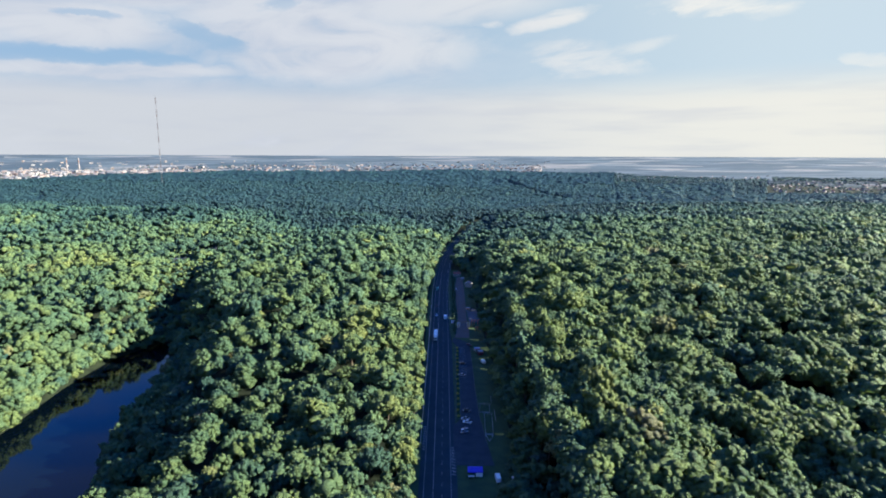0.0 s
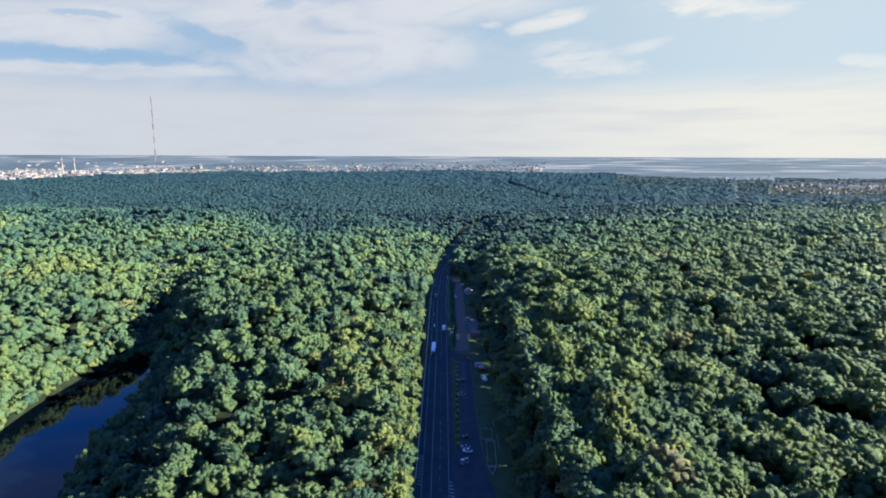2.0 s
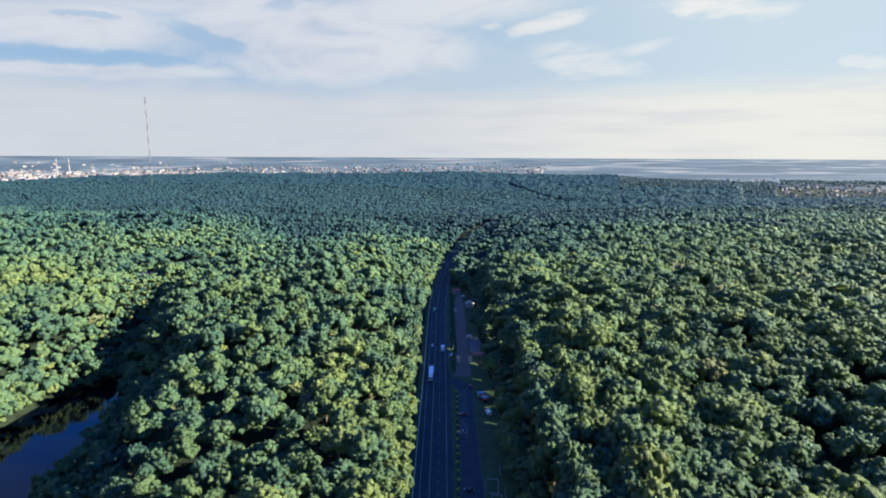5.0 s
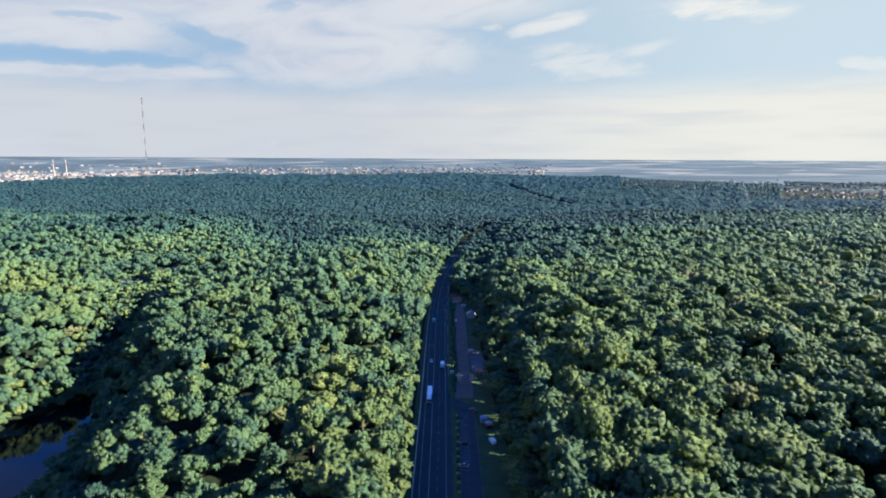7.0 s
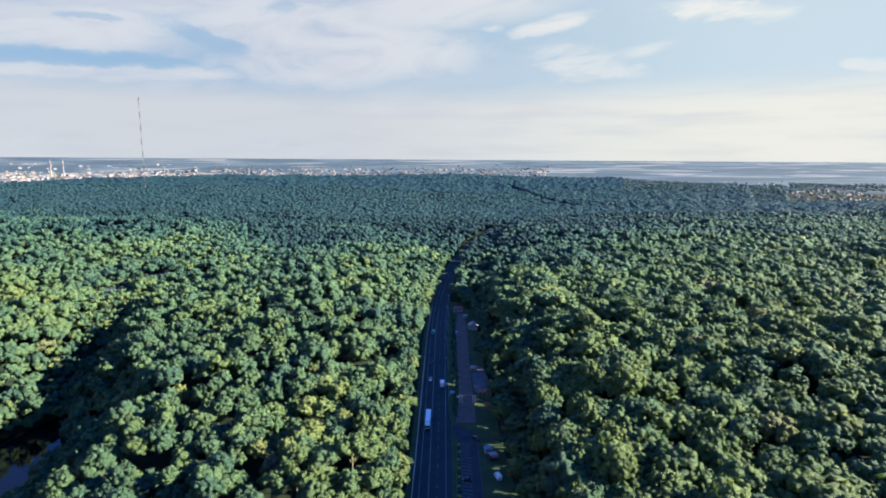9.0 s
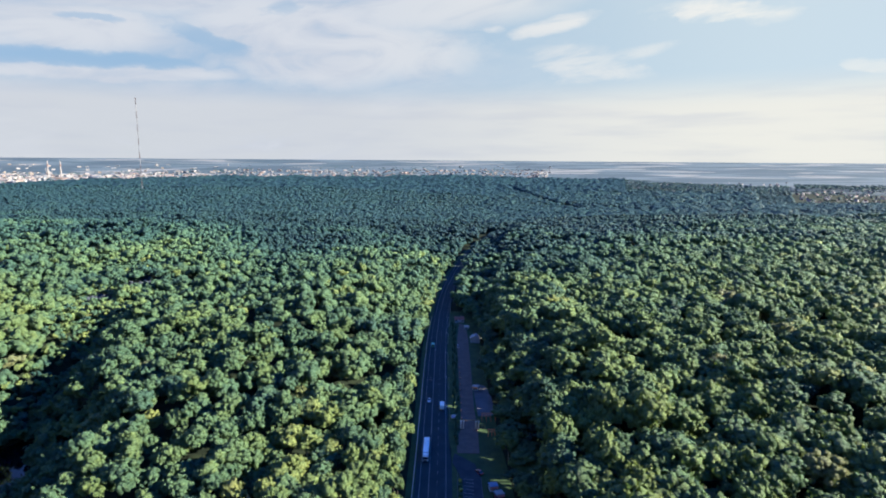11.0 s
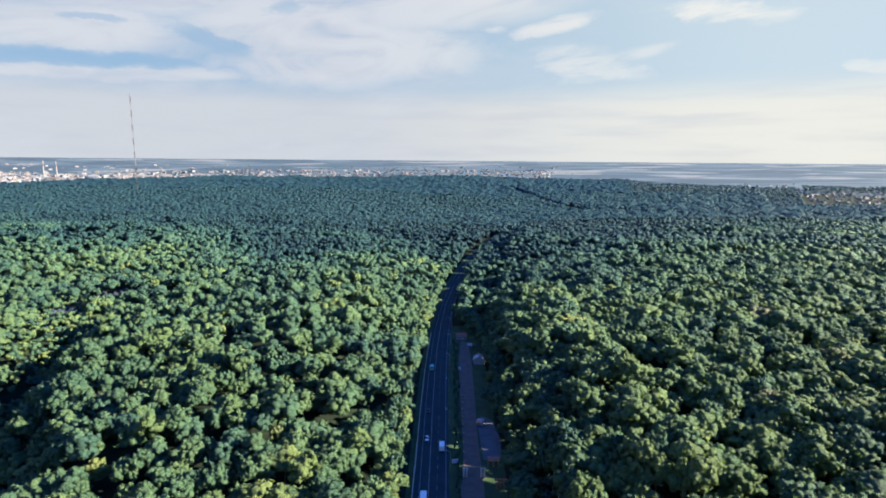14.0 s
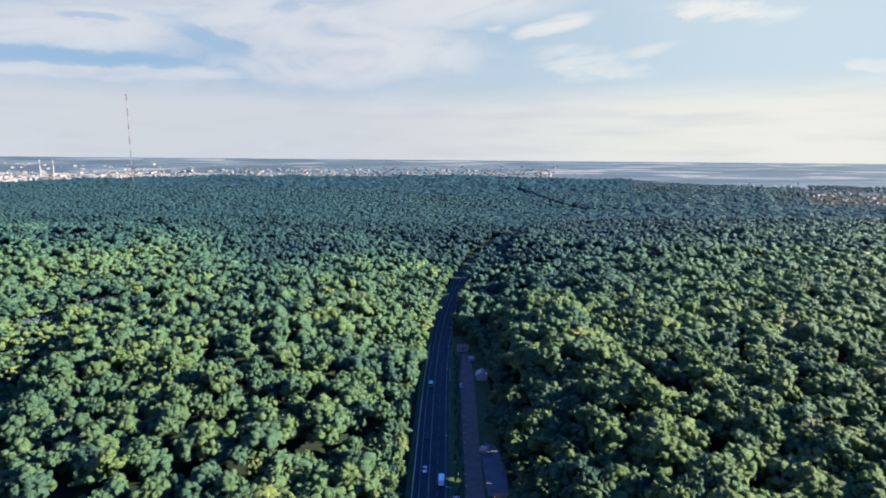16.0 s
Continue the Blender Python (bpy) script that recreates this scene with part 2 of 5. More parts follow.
RIVER_Y = [-300, 100, 230, 300, 350, 400, 414, 430, 445, 470, 580]
LEFT_BANK = [-240, -242, -246, -252, -259, -258, -254, -244, -240, -242, -268]
RIGHT_BANK = [-140, -156, -166, -190, -199, -207, -212, -230, -250, -258, -284]
RIVER_MID = [(a + b) / 2 for a, b in zip(LEFT_BANK, RIGHT_BANK)]
RIVER_HALF = [(b - a) / 2 for a, b in zip(LEFT_BANK, RIGHT_BANK)]


def river(x, y):
    """Signed distance to the river's banks, roughly, in metres: negative over the water."""
    mid = np.interp(y, RIVER_Y, RIVER_MID)
    half = np.interp(y, RIVER_Y, RIVER_HALF)
    return np.abs(x - mid) - half


def waves(x, y, size, seed):
    """Smooth rolling noise of about +-1."""
    r = np.random.RandomState(seed)
    out = 0
    for _ in range(6):
        a, p = r.uniform(0, 6.283, 2)
        k = 6.283 / size * r.uniform(0.6, 1.5)
        out = out + np.sin(k * (x * np.cos(a) + y * np.sin(a)) + p)
    return out / 2.6


def land(x, y):
    """Height of the ground."""
    x, y = np.asarray(x, float), np.asarray(y, float)
    ys = [r[0] for r in RELIEF]
    cols = np.array([np.interp(y, ys, [r[i + 1] for r in RELIEF]) for i in range(6)])
    k = np.clip(np.searchsorted(RELIEF_X, x, side="right") - 1, 0, 4)
    lo, hi = np.take(RELIEF_X, k), np.take(RELIEF_X, k + 1)
    t = np.clip((x - lo) / (hi - lo), 0, 1)
    flat = cols.reshape(6, -1)
    at = np.arange(flat.shape[1])
    z = flat[k.ravel(), at] * (1 - t.ravel()) + flat[k.ravel() + 1, at] * t.ravel()
    z = z.reshape(x.shape)
    z = z + waves(x, y, 260, 3) * 2.2 * smooth(3600, 3000, y)
    off = x - centre_line(y)
    beside = np.maximum(np.maximum((-9 - off) * 0.55, off - 35), 0)
    level = np.interp(y, ys, [r[3] for r in RELIEF])
    z = level + (z - level) * np.where(y < 1250, smooth(0, 30, beside), 1.0)
    d = river(x, y)
    z = np.where(y < 640, (WATER_Z - 2.0) + (z - WATER_Z + 2.0) * smooth(-6, 64, d + np.interp(y, [470, 640], [0, 60])), z)
    return z


def mesh_object(name, verts, faces, mat, parent=None, smooth_shade=True):
    me = bpy.data.meshes.new(name)
    verts, faces = np.asarray(verts, np.float32), np.asarray(faces, np.int32)
    k = faces.shape[1]
    me.vertices.add(len(verts))
    me.vertices.foreach_set("co", verts.ravel())
    me.loops.add(faces.size)
    me.loops.foreach_set("vertex_index", faces.ravel())
    me.polygons.add(len(faces))
    me.polygons.foreach_set("loop_start", np.arange(len(faces), dtype=np.int32) * k)
    me.polygons.foreach_set("use_smooth", np.full(len(faces), smooth_shade))
    me.update(calc_edges=True)
    me.validate()
    me.materials.append(mat)
    ob = new(name, me)
    ob.parent = parent
    return ob


def grid_faces(nx, ny):
    i = np.arange(nx * ny).reshape(ny, nx)
    return np.stack([i[:-1, :-1], i[:-1, 1:], i[1:, 1:], i[1:, :-1]], -1).reshape(-1, 4)


def steps(*pieces):
    """Coordinates from (start, end, step) pieces."""
    out = [np.arange(a, b, s, dtype=float) for a, b, s in pieces]
    return np.concatenate(out + [[float(pieces[-1][1])]])


gx = steps((-4400, -1200, 160), (-1200, -500, 35), (-500, 500, 8), (500, 1200, 35), (1200, 4400, 160))
gy = steps((-700, 100, 40), (100, 700, 8), (700, 1500, 20), (1500, 3300, 45), (3300, 4960, 25))
GX, GY = np.meshgrid(gx, gy)
far_roll = waves(GX, GY, 700, 9) * 3.0 * smooth(3200, 3700, GY) * smooth(4950, 4500, GY)
GZ = land(GX, GY) + far_roll
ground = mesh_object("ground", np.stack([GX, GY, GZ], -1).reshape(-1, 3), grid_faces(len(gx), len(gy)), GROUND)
tagged(ground, "dark forest floor rolling away to hazy fields", "ground", kind="structure")

wxs, wys = steps((-300, -120, 10)), steps((-500, 450, 10))
WX, WY = np.meshgrid(wxs, wys)
river_water = mesh_object("water", np.stack([WX, WY, np.full_like(WX, WATER_Z)], -1).reshape(-1, 3), grid_faces(len(wxs), len(wys)), WATER)
tagged(river_water, "still dark blue river between wooded banks", "river", kind="structure")


def ribbon(name, ys, left, right, z, mat, parent=None, across=2):
    """A strip along the road between two offsets from the centre line (numbers or functions of y)."""
    ys = np.asarray(ys, float)
    a = left(ys) if callable(left) else np.full(len(ys), float(left))
    b = right(ys) if callable(right) else np.full(len(ys), float(right))
    c = centre_line(ys)
    level = np.interp(ys, [r[0] for r in RELIEF], [r[3] for r in RELIEF]) + z
    t = np.linspace(0, 1, across)
    X = c[:, None] + a[:, None] * (1 - t) + b[:, None] * t
    V = np.stack([X, np.repeat(ys[:, None], across, 1), np.repeat(level[:, None], across, 1)], -1)
    return mesh_object(name, V.reshape(-1, 3), grid_faces(across, len(ys)), mat, parent, False)


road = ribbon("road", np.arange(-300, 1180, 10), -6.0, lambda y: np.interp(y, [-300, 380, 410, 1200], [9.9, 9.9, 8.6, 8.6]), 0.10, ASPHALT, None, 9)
tagged(road, "shaded three-lane asphalt road through the forest", "road", kind="structure")


# ---------------------------------------------------------------- trees
def ico(level):
    bm = bmesh.new()
    bmesh.ops.create_icosphere(bm, subdivisions=level, radius=1.0)
    v = np.array([p.co[:] for p in bm.verts])
    f = np.array([[p.index for p in q.verts] for q in bm.faces])
    bm.free()
    return v, f


ICO = {k: ico(k) for k in (1, 2, 3)}


def compact(v, f):
    used = np.unique(f)
    back = np.full(len(v), -1)
    back[used] = np.arange(len(used))
    return v[used], back[f]


def lumpy_crown(seed, lobes, level, tall, tufts, low=-0.45, depth=0.30):
    """Leafy crown about 1 wide (radius) and tall high: a dome of rounded leaf masses with creases between, open below, and loose
    sprays of leaves on it. Base at z = 0."""
    r = np.random.RandomState(seed)
    v, f = ICO[level]
    k = np.arange(lobes) + 0.5
    up = 1 - 1.5 * k / lobes
    a = k * 2.39996 + r.uniform(-0.35, 0.35, lobes)
    flat_ = np.sqrt(np.clip(1 - up * up, 0, 1))
    heads = np.stack([np.cos(a) * flat_, np.sin(a) * flat_, up], -1) + r.normal(0, 0.10, (lobes, 3))
    heads /= np.linalg.norm(heads, axis=1)[:, None]
    reach = r.uniform(0.80, 1.22, lobes) * 1.85 / math.sqrt(lobes)
    rise = r.uniform(0.72, 1.18, lobes)

    def swell(d):
        t = np.arccos(np.clip(d @ heads.T, -1, 1)) / reach
        return (np.sqrt(np.clip(1 - t * t, 0, 1)) * rise).max(1)

    size = 1 - depth + depth * swell(v) + r.uniform(-0.13, 0.13, len(v))
    w = v * size[:, None]
    w[:, :2] *= (1 + 0.10 * np.sin(3 * np.arctan2(v[:, 1], v[:, 0]) + r.uniform(0, 6)))[:, None]
    w[:, 2] = np.where(w[:, 2] > 0, w[:, 2] * 0.60, w[:, 2] * 0.75) * tall + 0.40 * tall
    keep = f[v[f].mean(1)[:, 2] > low]
    body, faces = compact(w, keep)
    V, F, n = [body], [faces], len(body)
    for _ in range(tufts):
        d = r.normal(size=3)
        d[2] = abs(d[2]) - 0.35
        d /= np.linalg.norm(d)
        s0 = 1 - depth + depth * float(swell(d[None])[0])
        at_ = d * s0 * r.uniform(0.97, 1.07)
        at_[2] = (at_[2] * 0.60 if at_[2] > 0 else at_[2] * 0.75) * tall + 0.40 * tall
        s = r.uniform(0.10, 0.17)
        d2 = d + r.normal(0, 0.40, 3)
        d2 /= np.linalg.norm(d2)
        e1 = np.cross(d2, r.normal(size=3))
        e1 /= np.linalg.norm(e1)
        e2 = np.cross(d2, e1)
        V.append(np.array([at_ - e1 * s, at_ + e2 * s + d * s * 0.3, at_ + e1 * s]))
        F.append(np.array([[0, 2, 1]]) + n)
        n += 3
    return np.concatenate(V), np.concatenate(F)


def clumped_crown(seed, masses, clumps, tall, size, sprays, spray_size, sit=0.98):
    """Leafy crown in three steps: a few large boughs, many small leaf clumps packed over them with dark creases between, and loose sprays."""
    r = np.random.RandomState(seed)
    i = np.arange(masses)
    up = (i + 0.5) / masses
    a = i * 2.39996 + r.uniform(-0.6, 0.6, masses)
    spread = 0.56 * np.sqrt(np.clip(1 - (up * 1.2 - 0.36) ** 2, 0, 1)) * r.uniform(0.75, 1.18, masses)
    spread[-1] *= 0.35
    C = np.stack([np.cos(a) * spread, np.sin(a) * spread, tall * (0.24 + 0.56 * up) + r.uniform(-0.08, 0.08, masses)], -1)
    Q = r.uniform(0.36, 0.50, masses)[:, None] * r.uniform(0.85, 1.15, (masses, 3)) * (1.0, 1.0, 0.86)
    bv, bf = ICO[1]
    V, F, n = [], [], 0

    def add(w, f):
        nonlocal n
        if len(f):
            w2, f2 = compact(w, f)
            V.append(w2), F.append(f2 + n)
            n += len(w2)

    def outside(q, skip, limit):
        deep = (((q[:, None] - C) / Q) ** 2).sum(2)
        deep[:, skip] = 9
        return deep.min(1) > limit

    for k in range(masses):
        w = bv * Q[k] * 0.93 + C[k]
        fc = w[bf].mean(1)
        add(w, bf[outside(fc, k, 0.9) & (fc[:, 2] > tall * 0.08)])
    heads, tries = [], 0
    while len(heads) < clumps and tries < clumps * 12:
        tries += 1
        k = r.randint(masses)
        d = r.normal(size=3)
        d[2] = d[2] * 0.9 + 0.30
        d /= np.linalg.norm(d)
        p0 = C[k] + d * Q[k] * (sit + r.uniform(-0.08, 0.08))
        if p0[2] < tall * 0.15 or not outside(p0[None], k, 0.92)[0]:
            continue
        if heads and np.min(((np.array([h[0] for h in heads]) - p0) ** 2).sum(1)) < (size * 1.05) ** 2:
            continue
        heads.append((p0, d, k))
        spin = np.array(Matrix.Rotation(r.uniform(0, 6.28), 3, Vector(r.normal(size=3)).normalized()))
        w = (bv @ spin.T) * (1 + r.uniform(-0.36, 0.36, (len(bv), 1))) * size * r.uniform(0.70, 1.35) * r.uniform(0.72, 1.28, 3) + p0
        fc = w[bf].mean(1)
        add(w, bf[((fc - p0) @ d > -0.25 * size) & outside(fc, k, 0.8)])
    for j in r.randint(len(heads), size=sprays):
        p0, d, _ = heads[j]
        d2 = d + r.normal(0, 0.55, 3)
        d2 /= np.linalg.norm(d2)
        p1, q = p0 + d2 * size * r.uniform(0.95, 1.35), r.uniform(0.7, 1.3) * spray_size
        e1 = np.cross(d2 + r.normal(0, 0.4, 3), r.normal(size=3))
        e1 /= np.linalg.norm(e1)
        e2 = np.cross(d2, e1)
        V.append(np.array([p1 - e1 * q, p1 + e2 * q * 0.95 + d2 * q * 0.2, p1 + e1 * q]))
        F.append(np.array([[0, 2, 1]]) + n)
        n += 3
    return np.concatenate(V), np.concatenate(F)


def trunk_shape(r, height, radius, limbs=3):
    """A tapered trunk with limbs that reach into the crown."""
    V, F = [], []

    def stick(a, b, ra, rb):
        a, b = np.array(a, float), np.array(b, float)
        d = (b - a) / np.linalg.norm(b - a)
        e1 = np.cross(d, (0.3, 0.9, 0.1))
        e1 /= np.linalg.norm(e1)
        e2 = np.cross(d, e1)
        n, ring = sum(len(q) for q in V), [(math.cos(k * 1.0472), math.sin(k * 1.0472)) for k in range(6)]
        V.append(np.array([a + ra * (c * e1 + s * e2) for c, s in ring] + [b + rb * (c * e1 + s * e2) for c, s in ring]))
        F.extend([[n + k, n + (k + 1) % 6, n + 6 + (k + 1) % 6, n + 6 + k] for k in range(6)])

    top = (r.uniform(-0.4, 0.4), r.uniform(-0.4, 0.4), height)
    stick((0, 0, -0.6), top, radius, radius * 0.45)
    for k in range(limbs):
        a, h = k * 2.2 + r.uniform(0, 1), height * r.uniform(0.5, 0.85)
        stick((0, 0, h), (math.cos(a) * height * 0.22, math.sin(a) * height * 0.22, h + height * 0.28), radius * 0.42, radius * 0.14)
    return np.concatenate(V), np.array(F)


NEAR_CROWNS = [clumped_crown(10 + k, 6 + k % 3, 46, 1.25 + 0.16 * (k % 5), 0.165, 150, 0.085) for k in range(10)]
CLOSE_CROWNS = [clumped_crown(30 + k, 5 + k % 3, 26, 1.2 + 0.15 * (k % 5), 0.215, 60, 0.11) for k in range(9)]
BROAD_CROWNS = [clumped_crown(130 + k, 5 + k % 3, 38, 1.05 + 0.12 * (k % 4), 0.155, 90, 0.075, 0.93) for k in range(8)]
BROAD_MID = [clumped_crown(150 + k, 4 + k % 3, 18, 1.0 + 0.12 * (k % 4), 0.19, 22, 0.10, 0.90) for k in range(8)]
MID_CROWNS = [clumped_crown(40 + k, 3 + k % 3, 11, 1.0 + 0.13 * (k % 4), 0.24, 14, 0.13, 0.86) for k in range(8)]
FAR_CROWNS = [clumped_crown(60 + k, 2 + k % 2, 3, 0.85 + 0.12 * (k % 3), 0.34, 1, 0.18, 0.84) for k in range(8)]
DISTANT_CROWNS = [lumpy_crown(80 + k, 5, 1, 0.95 + 0.12 * (k % 3), 0, 0.0, 0.42) for k in range(6)]

EDGE_Y, EDGE_LEFT = [-300, 250, 330, 400, 520, 620, 1180], [-7.5, -7.6, -9, -12, -10.5, -9, -8]
EDGE_RIGHT_Y, EDGE_RIGHT = [-300, 150, 205, 240, 330, 400, 480, 560, 610, 640, 1180], [12, 18, 34, 35, 36, 35, 35, 33, 27, 13, 11]


def grey_stand(x, y):
    """Under 1 where grey saplings, standing in for a hazy patch, take the place of the wood."""
    return ((x + 306 - (y - 632) * 0.25) / 13) ** 2 + ((y - 632) / 42) ** 2


def open_ground(x, y):
    """True where no tree may stand: road, car park, entrance alley, river."""
    off = x - centre_line(y)
    left = np.interp(y, EDGE_Y, EDGE_LEFT)
    right = np.interp(y, EDGE_RIGHT_Y, EDGE_RIGHT)
    road_gap = (off > left) & (off < right) & (y < 1190)
    glade = ((x - 96) / 11) ** 2 + ((y - 194) / 7) ** 2 < 1
    ride = np.abs(x - (330 - (y - 1900) * 0.16)) < 9
    glade |= grey_stand(x, y) < 1
    return road_gap | (river(x, y) < 0.5) & (y < 470) | glade | (ride & (y > 1700) & (y < 2450))


def village(x, y):
    """1 where the far houses stand in a clearing among scattered trees."""
    t = x / np.maximum(y, 1)
    return ((t > 0.55) & (t < 0.95) & (y > 1900) & (y < 2400) | (t > 0.29) & (t < 0.57) & (y > 2150) & (y < 2900)).astype(float)


def scatter(seed, x0, x1, y0, y1, gap):
    r = np.random.RandomState(seed)
    xs, ys = np.arange(x0, x1, gap), np.arange(y0, y1, gap * 0.9)
    X, Y = np.meshgrid(xs, ys)
    X = X + (np.arange(len(ys)) % 2)[:, None] * gap / 2
    X, Y = X + r.uniform(-0.42, 0.42, X.shape) * gap, Y + r.uniform(-0.36, 0.36, Y.shape) * gap
    return X.ravel(), Y.ravel()


def nearness(x, y):
    """Distance at which the flight passes a place while it is in view, roughly."""
    return np.maximum(np.abs(x) / 0.85, y - 223)


def plant(name, x, y, radius, tall, tint, kinds, mat, seed, trunk=True):
    """Many trees in one mesh."""
    r = np.random.RandomState(seed)
    z = land(x, y)
    pick, spin = r.randint(len(kinds), size=len(x)), r.uniform(0, 6.283, len(x))
    lean = r.uniform(0.88, 1.14, len(x))
    V, F, T, n = [], [], [], 0
    for k, (bv, bf) in enumerate(kinds):
        i = np.nonzero(pick == k)[0]
        if not len(i):
            continue
        c, s = np.cos(spin[i])[:, None], np.sin(spin[i])[:, None]
        P = np.empty((len(i), len(bv), 3), np.float32)
        P[..., 0] = (bv[:, 0] * c - bv[:, 1] * s) * (radius[i] * lean[i])[:, None] + x[i][:, None]
        P[..., 1] = (bv[:, 0] * s + bv[:, 1] * c) * (radius[i] / lean[i])[:, None] + y[i][:, None]
        high = radius[i] * np.where(x[i] > 20, 0.92, 1.0)      # the wood on the right of the road has broader, flatter crowns
        P[..., 2] = bv[:, 2] * high[:, None] + (z[i] + tall[i] - high * bv[:, 2].max())[:, None]
        V.append(P.reshape(-1, 3))
        F.append((bf[None] + (np.arange(len(i)) * len(bv))[:, None, None] + n).reshape(-1, 3))
        T.append(np.repeat(tint[i], len(bv)))
        n += len(i) * len(bv)
    ob = mesh_object(name, np.concatenate(V), np.concatenate(F), mat)
    a = ob.data.attributes.new("tint", "FLOAT", "POINT")
    a.data.foreach_set("value", np.concatenate(T).astype(np.float32))
    return ob


def stature(r, x, y, n):
    """Crown radius, height and tint for n trees; groves of one kind hang together."""
    grove = waves(x, y, 90, 21)
    radius = r.uniform(4.2, 6.8, n) * (1 + 0.10 * grove) * np.where(r.rand(n) < 0.14, 1.28, 1.0) * np.interp(x, [20, 95, 130], [1.08, 1.34, 1.46])
    tall = r.uniform(12.0, 22.5, n) + 1.8 * waves(x, y, 45, 22) + 0.7 * (radius - 6.1)
    tall = np.where(x > 95, 18.5 + 0.8 * (tall - 17) + 1.2 * waves(x, y, 70, 24), tall)
    below = (x > np.interp(y, RIVER_Y, RIVER_MID)) & (river(x, y) < 40) & (y < 440)
    tall = np.where(below, tall * 0.72, tall)
    off = x - centre_line(y)
    young = (off > -22) & (off < 0) & (y < 900)
    radius, tall = np.where(young, radius * 0.78, radius), np.where(young, tall * 0.80, tall)
    tall = np.where((off > 45) & (off < 95) & (y < 640), np.maximum(tall + 10.0, 25.5), np.where((off > 25) & (off <= 45) & (y < 640), tall * 0.78, tall))
    radius = np.where((off > 45) & (off < 95) & (y < 640), radius * 1.12, radius)
    dry = np.exp(-((x + 400) / 55) ** 2 - ((y - 640) / 130) ** 2)
    # tint lifted right of the road to stand in for brighter light
    tint = np.clip(0.47 + 0.06 * grove + 0.30 * dry + 0.04 * waves(x, y, 230, 23) + 0.02 + 0.05 * smooth(20, 60, x) + r.normal(0, 0.085, n), 0.26, 0.96)
    tint = np.where(r.rand(n) < 0.03, r.uniform(0.85, 1.0, n), tint)
    return radius, tall, tint


def haze_tint(x, y, tint):
    """Further off the tint turns from green to dark blue-green: distance haze put into the leaf colour."""
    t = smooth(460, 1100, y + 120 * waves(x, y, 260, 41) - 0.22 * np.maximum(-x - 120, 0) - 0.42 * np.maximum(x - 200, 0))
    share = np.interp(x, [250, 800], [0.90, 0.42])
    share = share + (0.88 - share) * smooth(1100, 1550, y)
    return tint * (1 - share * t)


rng = np.random.RandomState(5)
X, Y = scatter(1, -700, 700, 120, 900, 10.0)
near = nearness(X, Y)
ok = ~open_ground(X, Y) & ((rng.rand(len(X)) > np.interp(X, [20, 95, 130], [0.08, 0.18, 0.24])) | ((X > 10) & (X < 95) & (rng.rand(len(X)) > 0.10))) & (near < 540) & (np.abs(X) < 0.90 * np.maximum(Y, 160) + 40)
X, Y, near = X[ok], Y[ok], near[ok]
R, H, T = stature(rng, X, Y, len(X))
# the wood's edge: bushy young trees close to the road
ey = np.arange(150, 900, 4.6)
by = np.arange(150, 446, 4.2)
bm_ = np.interp(by, RIVER_Y, RIVER_MID), np.interp(by, RIVER_Y, RIVER_HALF)
bank_x = np.concatenate([bm_[0] - bm_[1] - 2.2, bm_[0] + bm_[1] + 2.2, bm_[0] - bm_[1] - 7.5, bm_[0] + bm_[1] + 8.0, bm_[0] - bm_[1] - 13.0, bm_[0] - bm_[1] - 19.0])
bank_rise = np.concatenate([np.zeros(len(by)), np.full(len(by), -3.0), np.zeros(len(by)), np.full(len(by), 1.0), np.full(2 * len(by), 2.0)])
ex = np.concatenate([centre_line(ey) + np.interp(ey, EDGE_Y, EDGE_LEFT) - 2.6 + rng.uniform(-1.4, 0.8, len(ey)), centre_line(ey) + np.interp(ey, EDGE_Y, EDGE_LEFT) - 8.5 + rng.uniform(-2, 2, len(ey)), (centre_line(ey) + np.interp(ey, EDGE_RIGHT_Y, EDGE_RIGHT) + 2.6 + rng.uniform(-0.8, 1.6, len(ey)))])
ey = np.concatenate([ey, ey, ey]) + rng.uniform(-1.5, 1.5, 3 * len(ey))
ex, ey = np.append(ex, bank_x + rng.uniform(-1, 1, len(bank_x))), np.append(ey, np.tile(by, 6) + rng.uniform(-1.5, 1.5, len(bank_x)))
X, Y = np.append(X, ex), np.append(Y, ey)
R = np.append(R, rng.uniform(2.8, 4.4, len(ex)))
lift = np.append(np.zeros(len(ex) - len(bank_rise)), bank_rise)
H = np.append(H, rng.uniform(8.0, 14.0, len(ex)) + lift)
T = np.append(T, np.clip(rng.normal(0.55, 0.15, len(ex)), 0.25, 0.95))
# tall trees added in a row behind the car park to shade the road
sy = np.arange(170, 640, 5.5)
sx = centre_line(sy) + 53 + rng.uniform(-3, 3, len(sy))
X, Y, R, H = np.append(X, sx), np.append(Y, sy), np.append(R, rng.uniform(4.5, 6.2, len(sy))), np.append(H, rng.uniform(26, 30, len(sy)))
T = np.append(T, rng.uniform(0.3, 0.6, len(sy)))
low = (Y > 440) & (Y < 600) & (river(X, Y) < 30)      # low growth on the valley floor above the river
H[low], R[low] = H[low] * 0.55, R[low] * 0.8
near = nearness(X, Y)
off = X - centre_line(Y)
single = (Y > 205) & (Y < 400) & (off > -62) & (off < 88)
single &= np.cumsum(single) <= 300
beside = (near < 170) & ~single
close = (near >= 170) & (near < 300) & ~single
mid = near >= 300
forest_beside = plant("forest_trees", X[beside], Y[beside], R[beside], H[beside], T[beside], NEAR_CROWNS, LEAVES_MASS, 1)
tagged(forest_beside, "sunlit broadleaf trees with clumped crowns near the road", "forest", kind="stuff")
